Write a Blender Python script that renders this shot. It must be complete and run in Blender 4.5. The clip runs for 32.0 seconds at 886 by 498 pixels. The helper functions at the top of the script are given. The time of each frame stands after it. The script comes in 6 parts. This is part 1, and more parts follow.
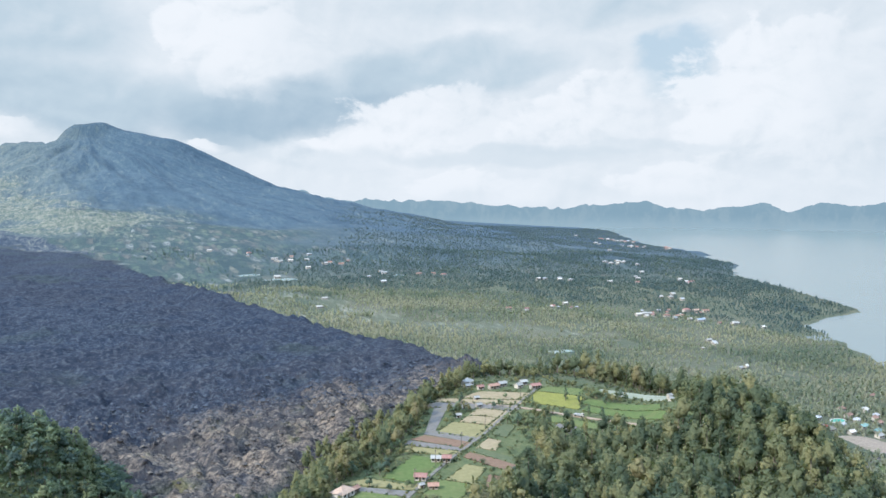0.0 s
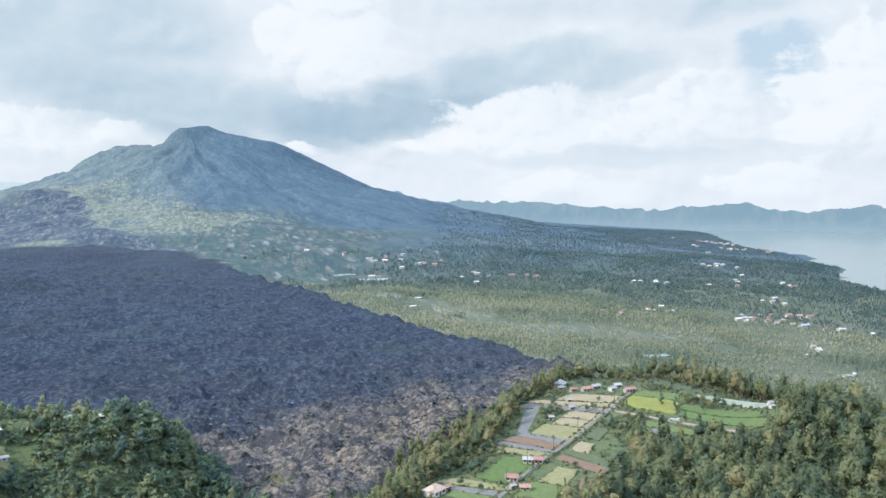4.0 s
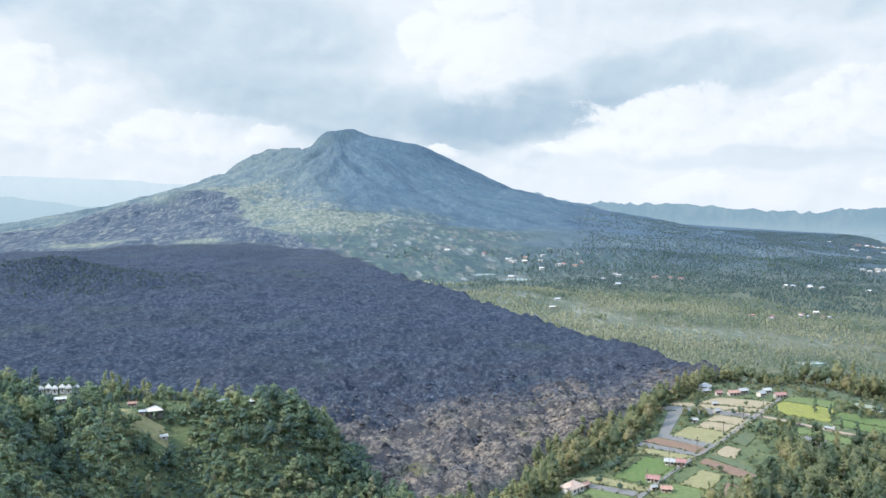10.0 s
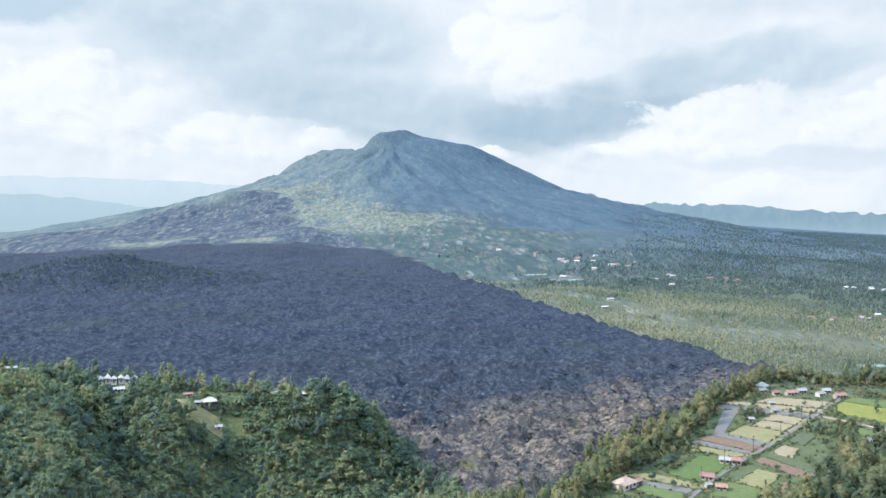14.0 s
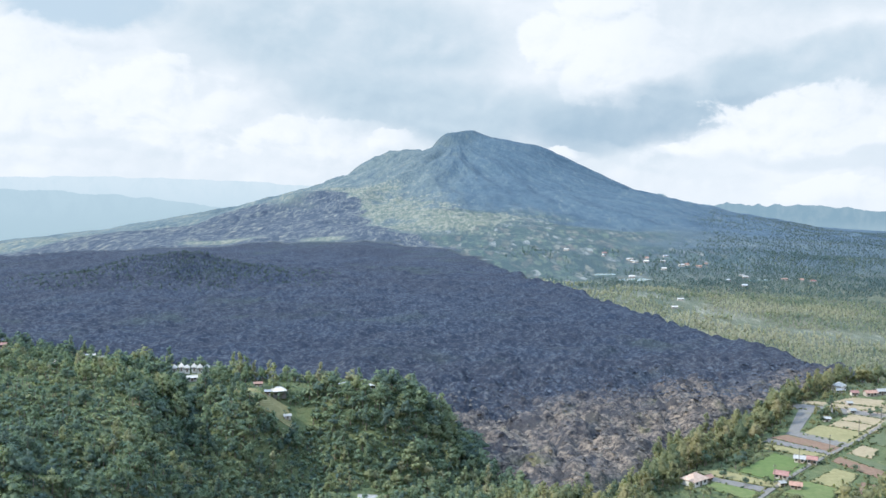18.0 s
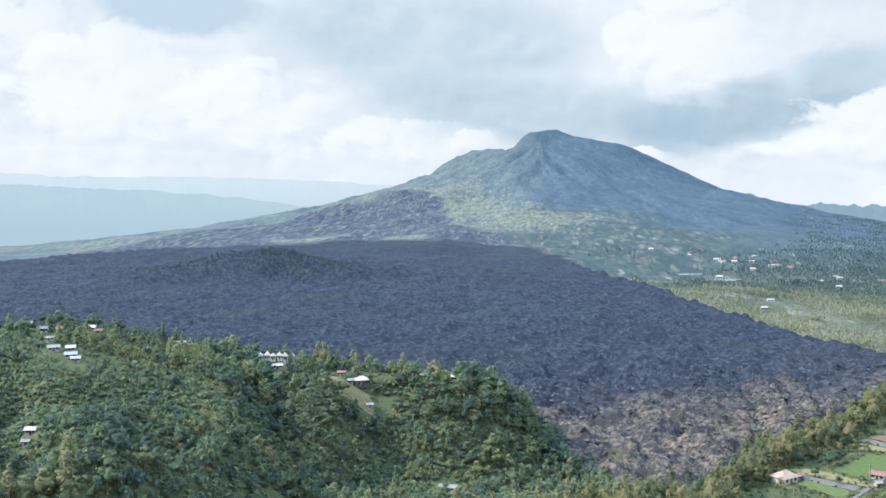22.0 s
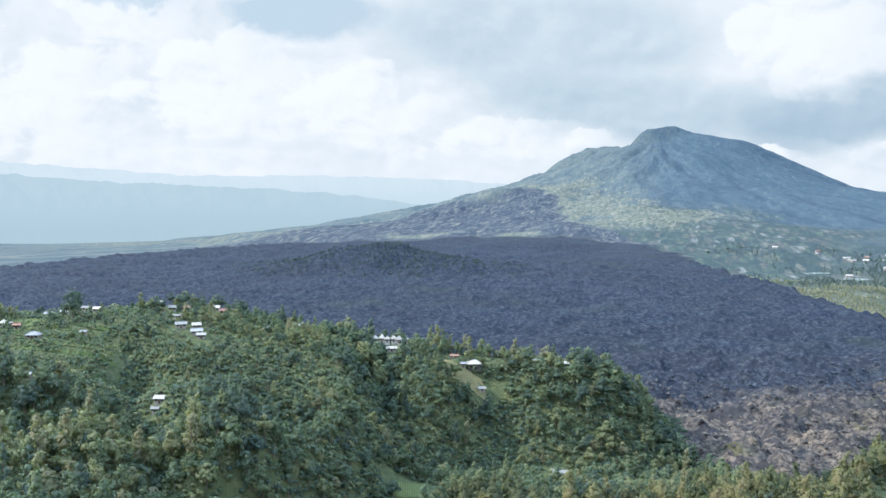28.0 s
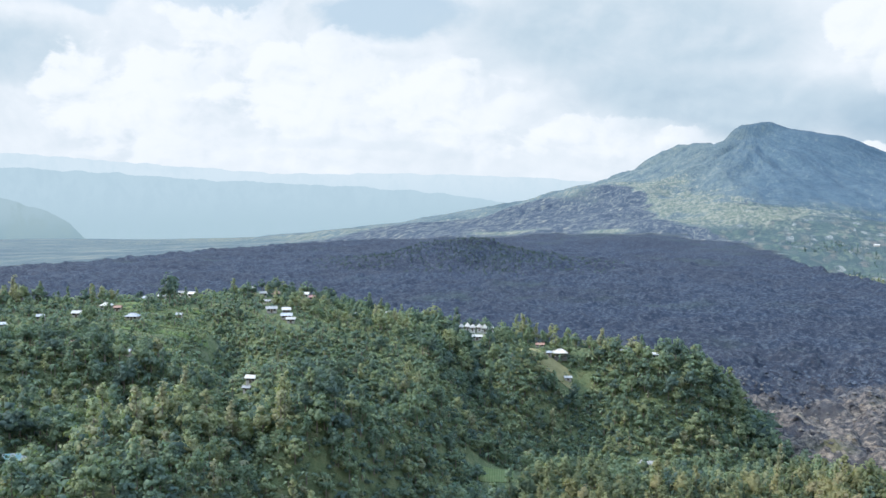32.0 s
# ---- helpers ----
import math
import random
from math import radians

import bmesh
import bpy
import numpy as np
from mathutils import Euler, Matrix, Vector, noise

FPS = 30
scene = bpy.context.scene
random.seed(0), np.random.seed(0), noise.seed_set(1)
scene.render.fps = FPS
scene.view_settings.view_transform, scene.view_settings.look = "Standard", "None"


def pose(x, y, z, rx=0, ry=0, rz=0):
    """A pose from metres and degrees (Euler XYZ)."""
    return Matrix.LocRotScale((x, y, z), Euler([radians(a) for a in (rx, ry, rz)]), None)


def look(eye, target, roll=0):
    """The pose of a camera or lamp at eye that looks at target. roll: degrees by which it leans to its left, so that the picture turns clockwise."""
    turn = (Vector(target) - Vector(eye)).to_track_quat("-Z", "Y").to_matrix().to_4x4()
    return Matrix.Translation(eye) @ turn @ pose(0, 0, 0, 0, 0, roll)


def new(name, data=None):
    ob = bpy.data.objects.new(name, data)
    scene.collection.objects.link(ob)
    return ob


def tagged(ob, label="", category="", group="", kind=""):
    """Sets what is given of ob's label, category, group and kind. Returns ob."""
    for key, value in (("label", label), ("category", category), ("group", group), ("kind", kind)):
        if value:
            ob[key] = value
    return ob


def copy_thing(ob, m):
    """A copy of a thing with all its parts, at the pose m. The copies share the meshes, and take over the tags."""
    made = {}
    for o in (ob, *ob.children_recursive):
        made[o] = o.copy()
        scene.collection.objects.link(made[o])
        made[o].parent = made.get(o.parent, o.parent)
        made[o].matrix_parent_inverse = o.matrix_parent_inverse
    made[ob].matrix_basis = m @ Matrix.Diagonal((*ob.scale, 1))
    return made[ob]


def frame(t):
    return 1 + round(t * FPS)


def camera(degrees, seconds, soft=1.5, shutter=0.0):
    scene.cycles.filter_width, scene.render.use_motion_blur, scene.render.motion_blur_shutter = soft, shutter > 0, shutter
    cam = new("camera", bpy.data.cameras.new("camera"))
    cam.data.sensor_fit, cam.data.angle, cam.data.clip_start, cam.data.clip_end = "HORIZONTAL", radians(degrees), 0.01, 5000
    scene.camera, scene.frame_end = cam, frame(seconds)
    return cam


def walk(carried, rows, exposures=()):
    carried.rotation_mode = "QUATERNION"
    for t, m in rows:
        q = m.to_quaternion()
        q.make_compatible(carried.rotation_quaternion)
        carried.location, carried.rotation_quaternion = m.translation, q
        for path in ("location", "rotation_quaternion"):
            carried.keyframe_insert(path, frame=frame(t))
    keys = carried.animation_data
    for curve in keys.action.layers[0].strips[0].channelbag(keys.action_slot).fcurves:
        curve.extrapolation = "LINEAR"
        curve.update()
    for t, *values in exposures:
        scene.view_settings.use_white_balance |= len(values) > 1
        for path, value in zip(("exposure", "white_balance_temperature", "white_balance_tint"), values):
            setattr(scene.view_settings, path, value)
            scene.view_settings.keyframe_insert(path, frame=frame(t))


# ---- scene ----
# Drone hovering in one spot, sinking slowly while it turns to its left.
cam = camera(52.87, 32.0)
# seconds, height, tilt and heading (degrees clockwise from the summit)
PATH = [
    (0, 214.87, -4.00, 21.84),
    (0.5, 214.90, -3.99, 20.99),
    (1, 214.89, -3.98, 20.11),
    (1.5, 214.86, -3.97, 19.26),
    (2, 214.79, -3.96, 18.37),
    (2.5, 214.69, -3.95, 17.47),
    (3, 214.57, -3.94, 16.73),
    (3.5, 214.42, -3.93, 16.27),
    (5.5, 213.58, -3.88, 13.99),
    (6, 213.32, -3.87, 13.06),
    (6.5, 213.04, -3.86, 12.08),
    (7, 212.74, -3.85, 11.17),
    (8, 212.08, -3.82, 9.64),
    (9, 211.37, -3.80, 8.18),
    (10, 210.59, -3.78, 6.86),
    (10.5, 210.18, -3.77, 6.33),
    (11, 209.76, -3.75, 5.97),
    (12, 208.88, -3.73, 5.19),
    (13, 207.96, -3.71, 4.40),
    (14, 206.99, -3.69, 3.54),
    (14.5, 206.49, -3.68, 3.07),
    (16.5, 204.39, -3.64, 1.02),
    (17, 203.84, -3.64, 0.47),
    (18, 202.72, -3.62, -0.77),
    (19, 201.56, -3.61, -2.05),
    (20, 200.37, -3.60, -3.41),
    (21, 199.14, -3.59, -4.75),
    (22, 197.88, -3.58, -6.04),
    (23, 196.59, -3.57, -7.27),
    (24, 195.27, -3.57, -8.50),
    (25, 193.92, -3.57, -9.70),
    (25.5, 193.23, -3.57, -10.30),
    (27.5, 190.42, -3.58, -12.73),
    (28, 189.70, -3.59, -13.34),
    (29, 188.25, -3.60, -14.59),
    (30, 186.77, -3.62, -15.88),
    (30.5, 186.03, -3.63, -16.58),
    (31, 185.29, -3.64, -17.31),
    (31.5, 184.54, -3.65, -18.10),
    (32, 183.79, -3.66, -18.88),
]
walk(cam, [(t, pose(0, 0, z, 90 + tilt, 0, -head)) for t, z, tilt, head in PATH], [(0, 0.30, 5990, 10.8), (4, 0.35, 5990, 10.8), (9, 0.42, 5990, 10.8), (32, 0.40, 5990, 10.8)])

# ---- sky, sun ----
SUN_AZ, SUN_EL = -105.0, 38.0  # degrees, azimuth clockwise from +y
world = bpy.data.worlds.new("sky")
scene.world = world
world.use_nodes = True


class Graph:
    """Short way to write node trees."""

    def __init__(self, tree):
        self.tree = tree
        tree.nodes.clear()

    def put(self, socket, value):
        if isinstance(value, bpy.types.NodeSocket):
            self.tree.links.new(value, socket)
        elif isinstance(value, (tuple, list)) and len(value) == 3 and socket.type == "RGBA":
            socket.default_value = (*value, 1)
        else:
            socket.default_value = value

    def node(self, kind, ins=None, **props):
        n = self.tree.nodes.new(kind)
        for key, value in props.items():
            setattr(n, key, value)
        for key, value in (ins or {}).items():
            self.put(n.inputs[key], value)
        return n

    def math(self, op, a, b=0.0, c=0.0, clamp=False):
        n = self.node("ShaderNodeMath", {0: a, 1: b, 2: c}, operation=op)
        n.use_clamp = clamp
        return n.outputs[0]

    def mix(self, fac, a, b, blend="MIX"):
        n = self.node("ShaderNodeMix", data_type="RGBA", blend_type=blend)
        self.put(n.inputs[0], fac), self.put(n.inputs[6], a), self.put(n.inputs[7], b)
        return n.outputs[2]

    def noise(self, vector, scale, detail=4.0, rough=0.55, out="Fac", distort=0.0):
        n = self.node("ShaderNodeTexNoise", {"Scale": scale, "Detail": detail, "Roughness": rough, "Distortion": distort})
        if vector is not None:
            self.put(n.inputs["Vector"], vector)
        return n.outputs[out]

    def step(self, value, lo, hi, a=0.0, b=1.0):
        n = self.node("ShaderNodeMapRange", {"Value": value, "From Min": lo, "From Max": hi, "To Min": a, "To Max": b}, interpolation_type="SMOOTHSTEP")
        return n.outputs[0]

    def ramp(self, fac, stops):
        n = self.node("ShaderNodeValToRGB", {"Fac": fac})
        el = n.color_ramp.elements
        while len(el) < len(stops):
            el.new(0.5)
        for e, (p, c) in zip(el, stops):
            e.position, e.color = p, (*c, 1)
        return n.outputs["Color"]

    def scaled(self, vector, s):
        return self.node("ShaderNodeMapping", {"Vector": vector, "Scale": s}).outputs[0]


def build_sky():
    g = Graph(world.node_tree)
    d = g.node("ShaderNodeTexCoord").outputs["Generated"]
    x, y, z = g.node("ShaderNodeSeparateXYZ", {0: d}).outputs
    az = g.math("MULTIPLY", g.math("ARCTAN2", x, y), 57.2958)
    el = g.math("MULTIPLY", g.math("ARCSINE", z), 57.2958)
    pos = g.node("ShaderNodeCombineXYZ", {0: az, 1: g.math("MULTIPLY", el, 1.35), 2: 3.7}).outputs[0]
    lit = g.node("ShaderNodeVectorMath", {0: pos, 1: (-0.55, 0.75, 0.0)}, operation="ADD").outputs[0]
    big = g.noise(pos, 0.085, 4, 0.5, distort=0.3)
    puff = g.noise(pos, 0.30, 9, 0.56, distort=0.25)
    puff_lit = g.noise(lit, 0.30, 9, 0.56, distort=0.25)
    relief = g.math("SUBTRACT", puff, puff_lit)
    warp = g.node("ShaderNodeSeparateColor", {0: g.noise(pos, 0.16, 5, 0.55, out="Color")}).outputs
    waz = g.math("MULTIPLY_ADD", g.math("SUBTRACT", warp[0], 0.5), 6.0, az)
    wel = g.math("MULTIPLY_ADD", g.math("SUBTRACT", warp[1], 0.5), 3.4, el)

    def form(a, e, ra, re, tilt=0.0):
        """1 in the middle of a cloud, 0 at its rim, below 0 outside."""
        da, de = g.math("SUBTRACT", waz, a), g.math("SUBTRACT", wel, e)
        de = g.math("SUBTRACT", de, g.math("MULTIPLY", da, tilt))
        q = g.math("ADD", g.math("POWER", g.math("DIVIDE", da, ra), 2.0), g.math("POWER", g.math("DIVIDE", de, re), 2.0))
        return g.math("SUBTRACT", 1.0, q)

    # thin pale sky behind broken cloud
    blue = g.node("ShaderNodeTexSky", sky_type="NISHITA", sun_disc=False, sun_elevation=radians(SUN_EL), sun_rotation=radians(SUN_AZ), air_density=1.0, dust_density=2.0).outputs[0]
    sky = g.mix(1.0, blue, (0.085, 0.085, 0.085), "MULTIPLY")
    sky = g.mix(0.7, sky, (0.66, 0.80, 0.87))
    # veil of even cloud, hollow here and there
    tone = g.math("ADD", 0.69, g.math("MULTIPLY", g.math("SUBTRACT", big, 0.5), 0.5))
    tone = g.math("ADD", tone, g.math("MULTIPLY", relief, 0.45))
    cloud = g.ramp(tone, CLOUD_TONES)
    for a, e, ra, re, tilt, amount in BLUE_GAPS:
        f = g.math("MULTIPLY_ADD", g.math("SUBTRACT", puff, 0.5), 2.4, form(a, e, ra, re, tilt))
        cloud = g.mix(g.step(f, -0.2, 0.7, 0.0, amount), cloud, sky)
    # shaded decks with soft rims
    for a, e, ra, re, tilt, shade in DECKS:
        f = g.math("MULTIPLY_ADD", g.math("SUBTRACT", puff, 0.5), 1.1, form(a, e, ra, re, tilt))
        inner = g.math("ADD", shade, g.math("ADD", g.math("MULTIPLY", relief, 0.45), g.math("MULTIPLY", g.math("SUBTRACT", big, 0.5), 0.7)))
        cloud = g.mix(g.step(f, -0.45, 0.75, 0.0, 0.9), cloud, g.ramp(inner, CLOUD_TONES))
    # heaped white clouds: crisp lumpy tops that melt away below
    for a, e, ra, re, tilt, light in HEAPS:
        body = form(a, e, ra, re, tilt)
        f = g.math("MULTIPLY_ADD", g.math("SUBTRACT", puff, 0.5), 3.4, body)
        foot = g.step(g.math("SUBTRACT", wel, g.math("MULTIPLY", g.math("SUBTRACT", waz, a), tilt)), e - 1.15 * re, e - 0.1 * re)
        inner = g.math("ADD", light, g.math("ADD", g.math("MULTIPLY", relief, 1.25), g.math("MULTIPLY", foot, 0.12)))
        # the side away from the sun fades into the veil
        lee = g.step(g.math("SUBTRACT", waz, a), 0.95 * ra, -0.3 * ra, 0.15, 1.0)
        mask = g.math("MULTIPLY", g.math("MULTIPLY", g.step(f, 0.0, 0.42), lee), g.math("MULTIPLY_ADD", foot, 0.7, 0.2))
        cloud = g.mix(mask, cloud, g.ramp(inner, CLOUD_TONES))
    # grey flat layers low in the east
    for a, e, ra, re, tilt, amount in LAYERS:
        f = g.math("MULTIPLY_ADD", g.math("SUBTRACT", puff, 0.5), 2.0, form(a, e, ra, re, tilt))
        cloud = g.mix(g.step(f, -0.3, 0.8, 0.0, amount), cloud, (0.66, 0.735, 0.765))
    # paler towards the horizon
    cloud = g.mix(g.step(el, 3.0, -1.0, 0.0, 0.35), cloud, (0.84, 0.87, 0.875))
    # overhead the deck opens to bright blue sky
    cloud = g.mix(g.step(el, 16.0, 50.0, 0.0, 0.8), cloud, (0.50, 0.71, 1.0))
    glow = g.node("ShaderNodeBackground", {"Color": cloud, "Strength": g.step(el, 15.0, 70.0, 0.80, 2.45)}).outputs[0]
    g.node("ShaderNodeOutputWorld", {"Surface": glow})


CLOUD_TONES = [(0.0, (0.40, 0.52, 0.60)), (0.3, (0.55, 0.655, 0.705)), (0.6, (0.74, 0.79, 0.805)), (0.85, (0.89, 0.905, 0.895)), (1.0, (0.93, 0.935, 0.92))]
# azimuth, elevation, half width, half height, tilt, tone
DECKS = [(-7, 9.6, 11.5, 3.4, -0.05, 0.33), (-1, 5.4, 11, 2.2, -0.06, 0.24), (12, 4.8, 8.5, 1.9, 0.16, 0.08), (22, 7.6, 8, 1.5, 0.10, 0.36), (-45, 8.2, 4.6, 2.0, 0.0, 0.34), (30, 11.5, 12, 1.6, 0.0, 0.52)]
HEAPS = [
    (9.5, 8.8, 4.6, 3.6, 0.0, 0.88), (-36, 5.4, 7, 4.6, 0.0, 0.84), (-26.5, 5.6, 7, 4.2, 0.0, 0.86), (-17.5, 5.0, 5.5, 3.0, -0.1, 0.80), (-9.5, 3.4, 7, 1.5, 0.0, 0.74), (-4.3, 3.2, 2.0, 0.7, 0.0, 0.72),
    (21.5, 3.6, 8.2, 3.0, 0.08, 0.80), (16.5, 3.2, 3.5, 1.5, 0.15, 0.78), (31, 4.6, 6, 2.6, 0.0, 0.76), (42.5, 5.0, 7.0, 4.8, 0.0, 0.84), (24, 0.1, 5.0, 1.0, 0.0, 0.84), (7.0, 2.7, 1.6, 0.5, 0.0, 0.80), (36, 0.4, 5, 1.0, 0.0, 0.80), (-32, 9.8, 4.5, 2.4, 0.0, 0.80),
]
LAYERS = [(25, 1.9, 9, 0.75, 0.0, 0.55), (12, 2.3, 6, 0.8, -0.2, 0.4), (33, 2.4, 7, 0.5, 0.0, 0.35), (-24, 3.0, 9, 0.5, 0.0, 0.25)]
BLUE_GAPS = [(-22, 11.3, 5.0, 2.0, 0.0, 0.9), (37, 7.6, 3.6, 2.4, 0.0, 0.9), (-33, 12, 3, 2.6, 0.0, 0.7), (-10, 14.5, 6, 1.4, 0.0, 0.4), (-42, 12, 4, 1.5, 0.0, 0.6)]
build_sky()

lamp = bpy.data.lights.new("sun", "SUN")
lamp.energy, lamp.angle, lamp.color = 4.3, radians(1.0), (1.0, 0.91, 0.76)
sun = new("sun", lamp)
_a, _e = radians(SUN_AZ), radians(SUN_EL)
sun.matrix_world = look((300 * math.sin(_a) * math.cos(_e), 300 * math.cos(_a) * math.cos(_e), 300 * math.sin(_e)), (0, 0, 0))

# ---- materials ----
def material(name, rough=0.85):
    m = bpy.data.materials.new(name)
    m.use_nodes = True
    g = Graph(m.node_tree)
    b = g.node("ShaderNodeBsdfPrincipled", {"Roughness": rough})
    g.node("ShaderNodeOutputMaterial", {"Surface": b.outputs[0]})
    return m, g, b


def ground_material():
    m, g, b = material("land", 0.9)
    p = g.node("ShaderNodeTexCoord").outputs["Object"]
    lava, dry, slope = g.node("ShaderNodeSeparateColor", {0: g.node("ShaderNodeVertexColor", layer_name="cover").outputs[0]}).outputs
    plots = g.node("ShaderNodeVertexColor", layer_name="cover").outputs["Alpha"]
    sunlit_clearing = g.node("ShaderNodeAttribute", attribute_name="sunlit_clearing").outputs["Fac"]
    n1 = g.noise(p, 0.012, 6, 0.6)
    n2 = g.noise(p, 0.09, 6, 0.65)
    n3 = g.noise(p, 0.6, 4, 0.6)
    # woodland floor and scrub
    base = g.ramp(n1, [(0.3, (0.058, 0.080, 0.052)), (0.55, (0.090, 0.104, 0.068)), (0.72, (0.140, 0.135, 0.092))])
    base = g.mix(g.step(n2, 0.50, 0.72, 0, 0.75), base, (0.185, 0.165, 0.115))
    lush = g.node("ShaderNodeAttribute", attribute_name="lush").outputs["Fac"]
    base = g.mix(lush, base, g.ramp(g.noise(p, 0.22, 7, 0.7), [(0.3, (0.058, 0.084, 0.042)), (0.5, (0.095, 0.120, 0.054)), (0.7, (0.150, 0.155, 0.075))]))
    # patchwork of small plots on the lower slopes, blue haze painted into the tints
    cell = g.node("ShaderNodeTexVoronoi", {"Vector": g.scaled(p, (0.062, 0.0165, 0.03)), "Scale": 1.0, "Randomness": 0.9})
    pick = g.node("ShaderNodeSeparateColor", {0: cell.outputs["Color"]}).outputs
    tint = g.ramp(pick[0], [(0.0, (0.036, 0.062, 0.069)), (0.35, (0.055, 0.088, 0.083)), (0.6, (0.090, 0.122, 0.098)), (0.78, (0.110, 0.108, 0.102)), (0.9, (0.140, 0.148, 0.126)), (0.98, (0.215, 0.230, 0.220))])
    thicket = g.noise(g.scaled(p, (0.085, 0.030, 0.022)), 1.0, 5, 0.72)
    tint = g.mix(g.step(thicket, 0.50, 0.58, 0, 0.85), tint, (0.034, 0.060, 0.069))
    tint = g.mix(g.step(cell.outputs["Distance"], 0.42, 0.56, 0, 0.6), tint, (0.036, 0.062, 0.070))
    # slopes of the volcano: scrub and old flows to the west, woodland to the east
    px, py, pz = g.node("ShaderNodeSeparateXYZ", {0: p}).outputs
    down = g.math("SUBTRACT", 4650.0, py)
    turn = g.math("ARCTAN2", px, down)
    reach = g.math("SQRT", g.math("ADD", g.math("POWER", px, 2.0), g.math("POWER", down, 2.0)))
    fall = g.node("ShaderNodeCombineXYZ", {0: g.math("MULTIPLY", turn, 34.0), 1: g.math("MULTIPLY", reach, 0.0042), 2: g.math("MULTIPLY", n1, 1.6)}).outputs[0]
    fine = g.noise(g.scaled(p, (0.095, 0.022, 0.05)), 1.0, 6, 0.72)
    mid = g.noise(g.scaled(p, (0.022, 0.0055, 0.02)), 1.0, 6, 0.66, distort=0.6)
    streak = g.math("ADD", g.math("MULTIPLY", g.noise(fall, 1.0, 6, 0.62), 0.36), g.math("MULTIPLY", mid, 0.30))
    streak = g.math("ADD", streak, g.math("MULTIPLY", fine, 0.34))
    # ramps carry painted blue haze; the darker east also holds painted cloud shade
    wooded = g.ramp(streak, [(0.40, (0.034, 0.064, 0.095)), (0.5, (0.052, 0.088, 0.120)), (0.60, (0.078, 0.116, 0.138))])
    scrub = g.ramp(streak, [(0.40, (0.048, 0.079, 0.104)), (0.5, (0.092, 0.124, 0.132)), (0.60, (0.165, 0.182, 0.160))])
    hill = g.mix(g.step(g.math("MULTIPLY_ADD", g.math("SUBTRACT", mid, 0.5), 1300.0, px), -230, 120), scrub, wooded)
    # old rough flows, half overgrown, with distance haze in their blue
    slag = g.node("ShaderNodeAttribute", attribute_name="slag").outputs["Fac"]
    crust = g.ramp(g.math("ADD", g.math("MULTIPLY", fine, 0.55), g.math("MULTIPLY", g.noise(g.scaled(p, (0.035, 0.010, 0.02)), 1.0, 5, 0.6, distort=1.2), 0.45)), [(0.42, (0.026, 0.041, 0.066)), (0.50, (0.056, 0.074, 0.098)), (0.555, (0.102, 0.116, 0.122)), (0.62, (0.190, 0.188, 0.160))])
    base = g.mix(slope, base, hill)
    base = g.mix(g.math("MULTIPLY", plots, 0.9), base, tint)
    # lighter ground stands in for sunlit patches, and covers the bare clearing
    sunlit_mix = g.math("MULTIPLY", g.step(g.math("ADD", sunlit_clearing, g.math("ADD", g.math("MULTIPLY", g.math("SUBTRACT", mid, 0.5), 1.6), g.math("MULTIPLY", g.math("SUBTRACT", fine, 0.5), 2.2))), 0.18, 0.95), 0.78)
    base = g.mix(sunlit_mix, base, g.ramp(fine, [(0.36, (0.068, 0.096, 0.085)), (0.5, (0.142, 0.158, 0.122)), (0.64, (0.262, 0.256, 0.200))]))
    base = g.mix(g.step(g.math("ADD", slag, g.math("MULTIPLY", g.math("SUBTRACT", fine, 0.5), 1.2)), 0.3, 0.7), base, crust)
    # lava: cloud shade and blue haze are painted into the dark colours
    grit = g.noise(g.scaled(p, (0.24, 0.20, 0.3)), 1.0, 8, 0.74)
    # thin pale lines painted as sunlit crests of the flow
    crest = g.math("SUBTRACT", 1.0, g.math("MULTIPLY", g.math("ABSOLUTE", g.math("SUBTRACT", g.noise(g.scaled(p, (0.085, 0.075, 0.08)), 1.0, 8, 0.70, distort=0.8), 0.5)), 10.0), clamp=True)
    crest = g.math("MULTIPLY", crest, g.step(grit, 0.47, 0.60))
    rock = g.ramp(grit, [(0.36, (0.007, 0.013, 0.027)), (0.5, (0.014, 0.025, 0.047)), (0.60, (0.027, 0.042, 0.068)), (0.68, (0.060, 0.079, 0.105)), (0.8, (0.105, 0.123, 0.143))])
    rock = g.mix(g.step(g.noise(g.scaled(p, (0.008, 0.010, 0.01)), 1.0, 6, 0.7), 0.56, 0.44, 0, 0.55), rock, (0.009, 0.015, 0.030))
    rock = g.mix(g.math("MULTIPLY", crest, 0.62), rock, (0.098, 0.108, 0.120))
    rock = g.mix(g.step(g.noise(g.scaled(p, (0.004, 0.006, 0.01)), 1.0, 6, 0.72), 0.55, 0.72, 0, 0.5), rock, (0.034, 0.052, 0.046))
    # paler, browner near strip painted as the part in sun
    sunlit_rock = g.ramp(g.noise(g.scaled(p, (0.24, 0.32, 0.3)), 1.0, 8, 0.76), [(0.38, (0.020, 0.020, 0.023)), (0.46, (0.062, 0.055, 0.052)), (0.54, (0.160, 0.134, 0.110)), (0.66, (0.290, 0.238, 0.184))])
    sunlit_rock = g.mix(g.step(g.noise(p, 0.03, 4), 0.58, 0.75, 0, 0.5), sunlit_rock, (0.132, 0.134, 0.054))
    hump = g.step(g.noise(g.scaled(p, (0.042, 0.048, 0.05)), 1.0, 8, 0.68), 0.52, 0.57, 0, 0.85)
    sunlit_rock = g.mix(hump, sunlit_rock, g.mix(grit, (0.016, 0.018, 0.024), (0.070, 0.066, 0.066)))
    rock = g.mix(dry, rock, sunlit_rock)
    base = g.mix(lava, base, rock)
    b.inputs["Specular IOR Level"].default_value = 0.25
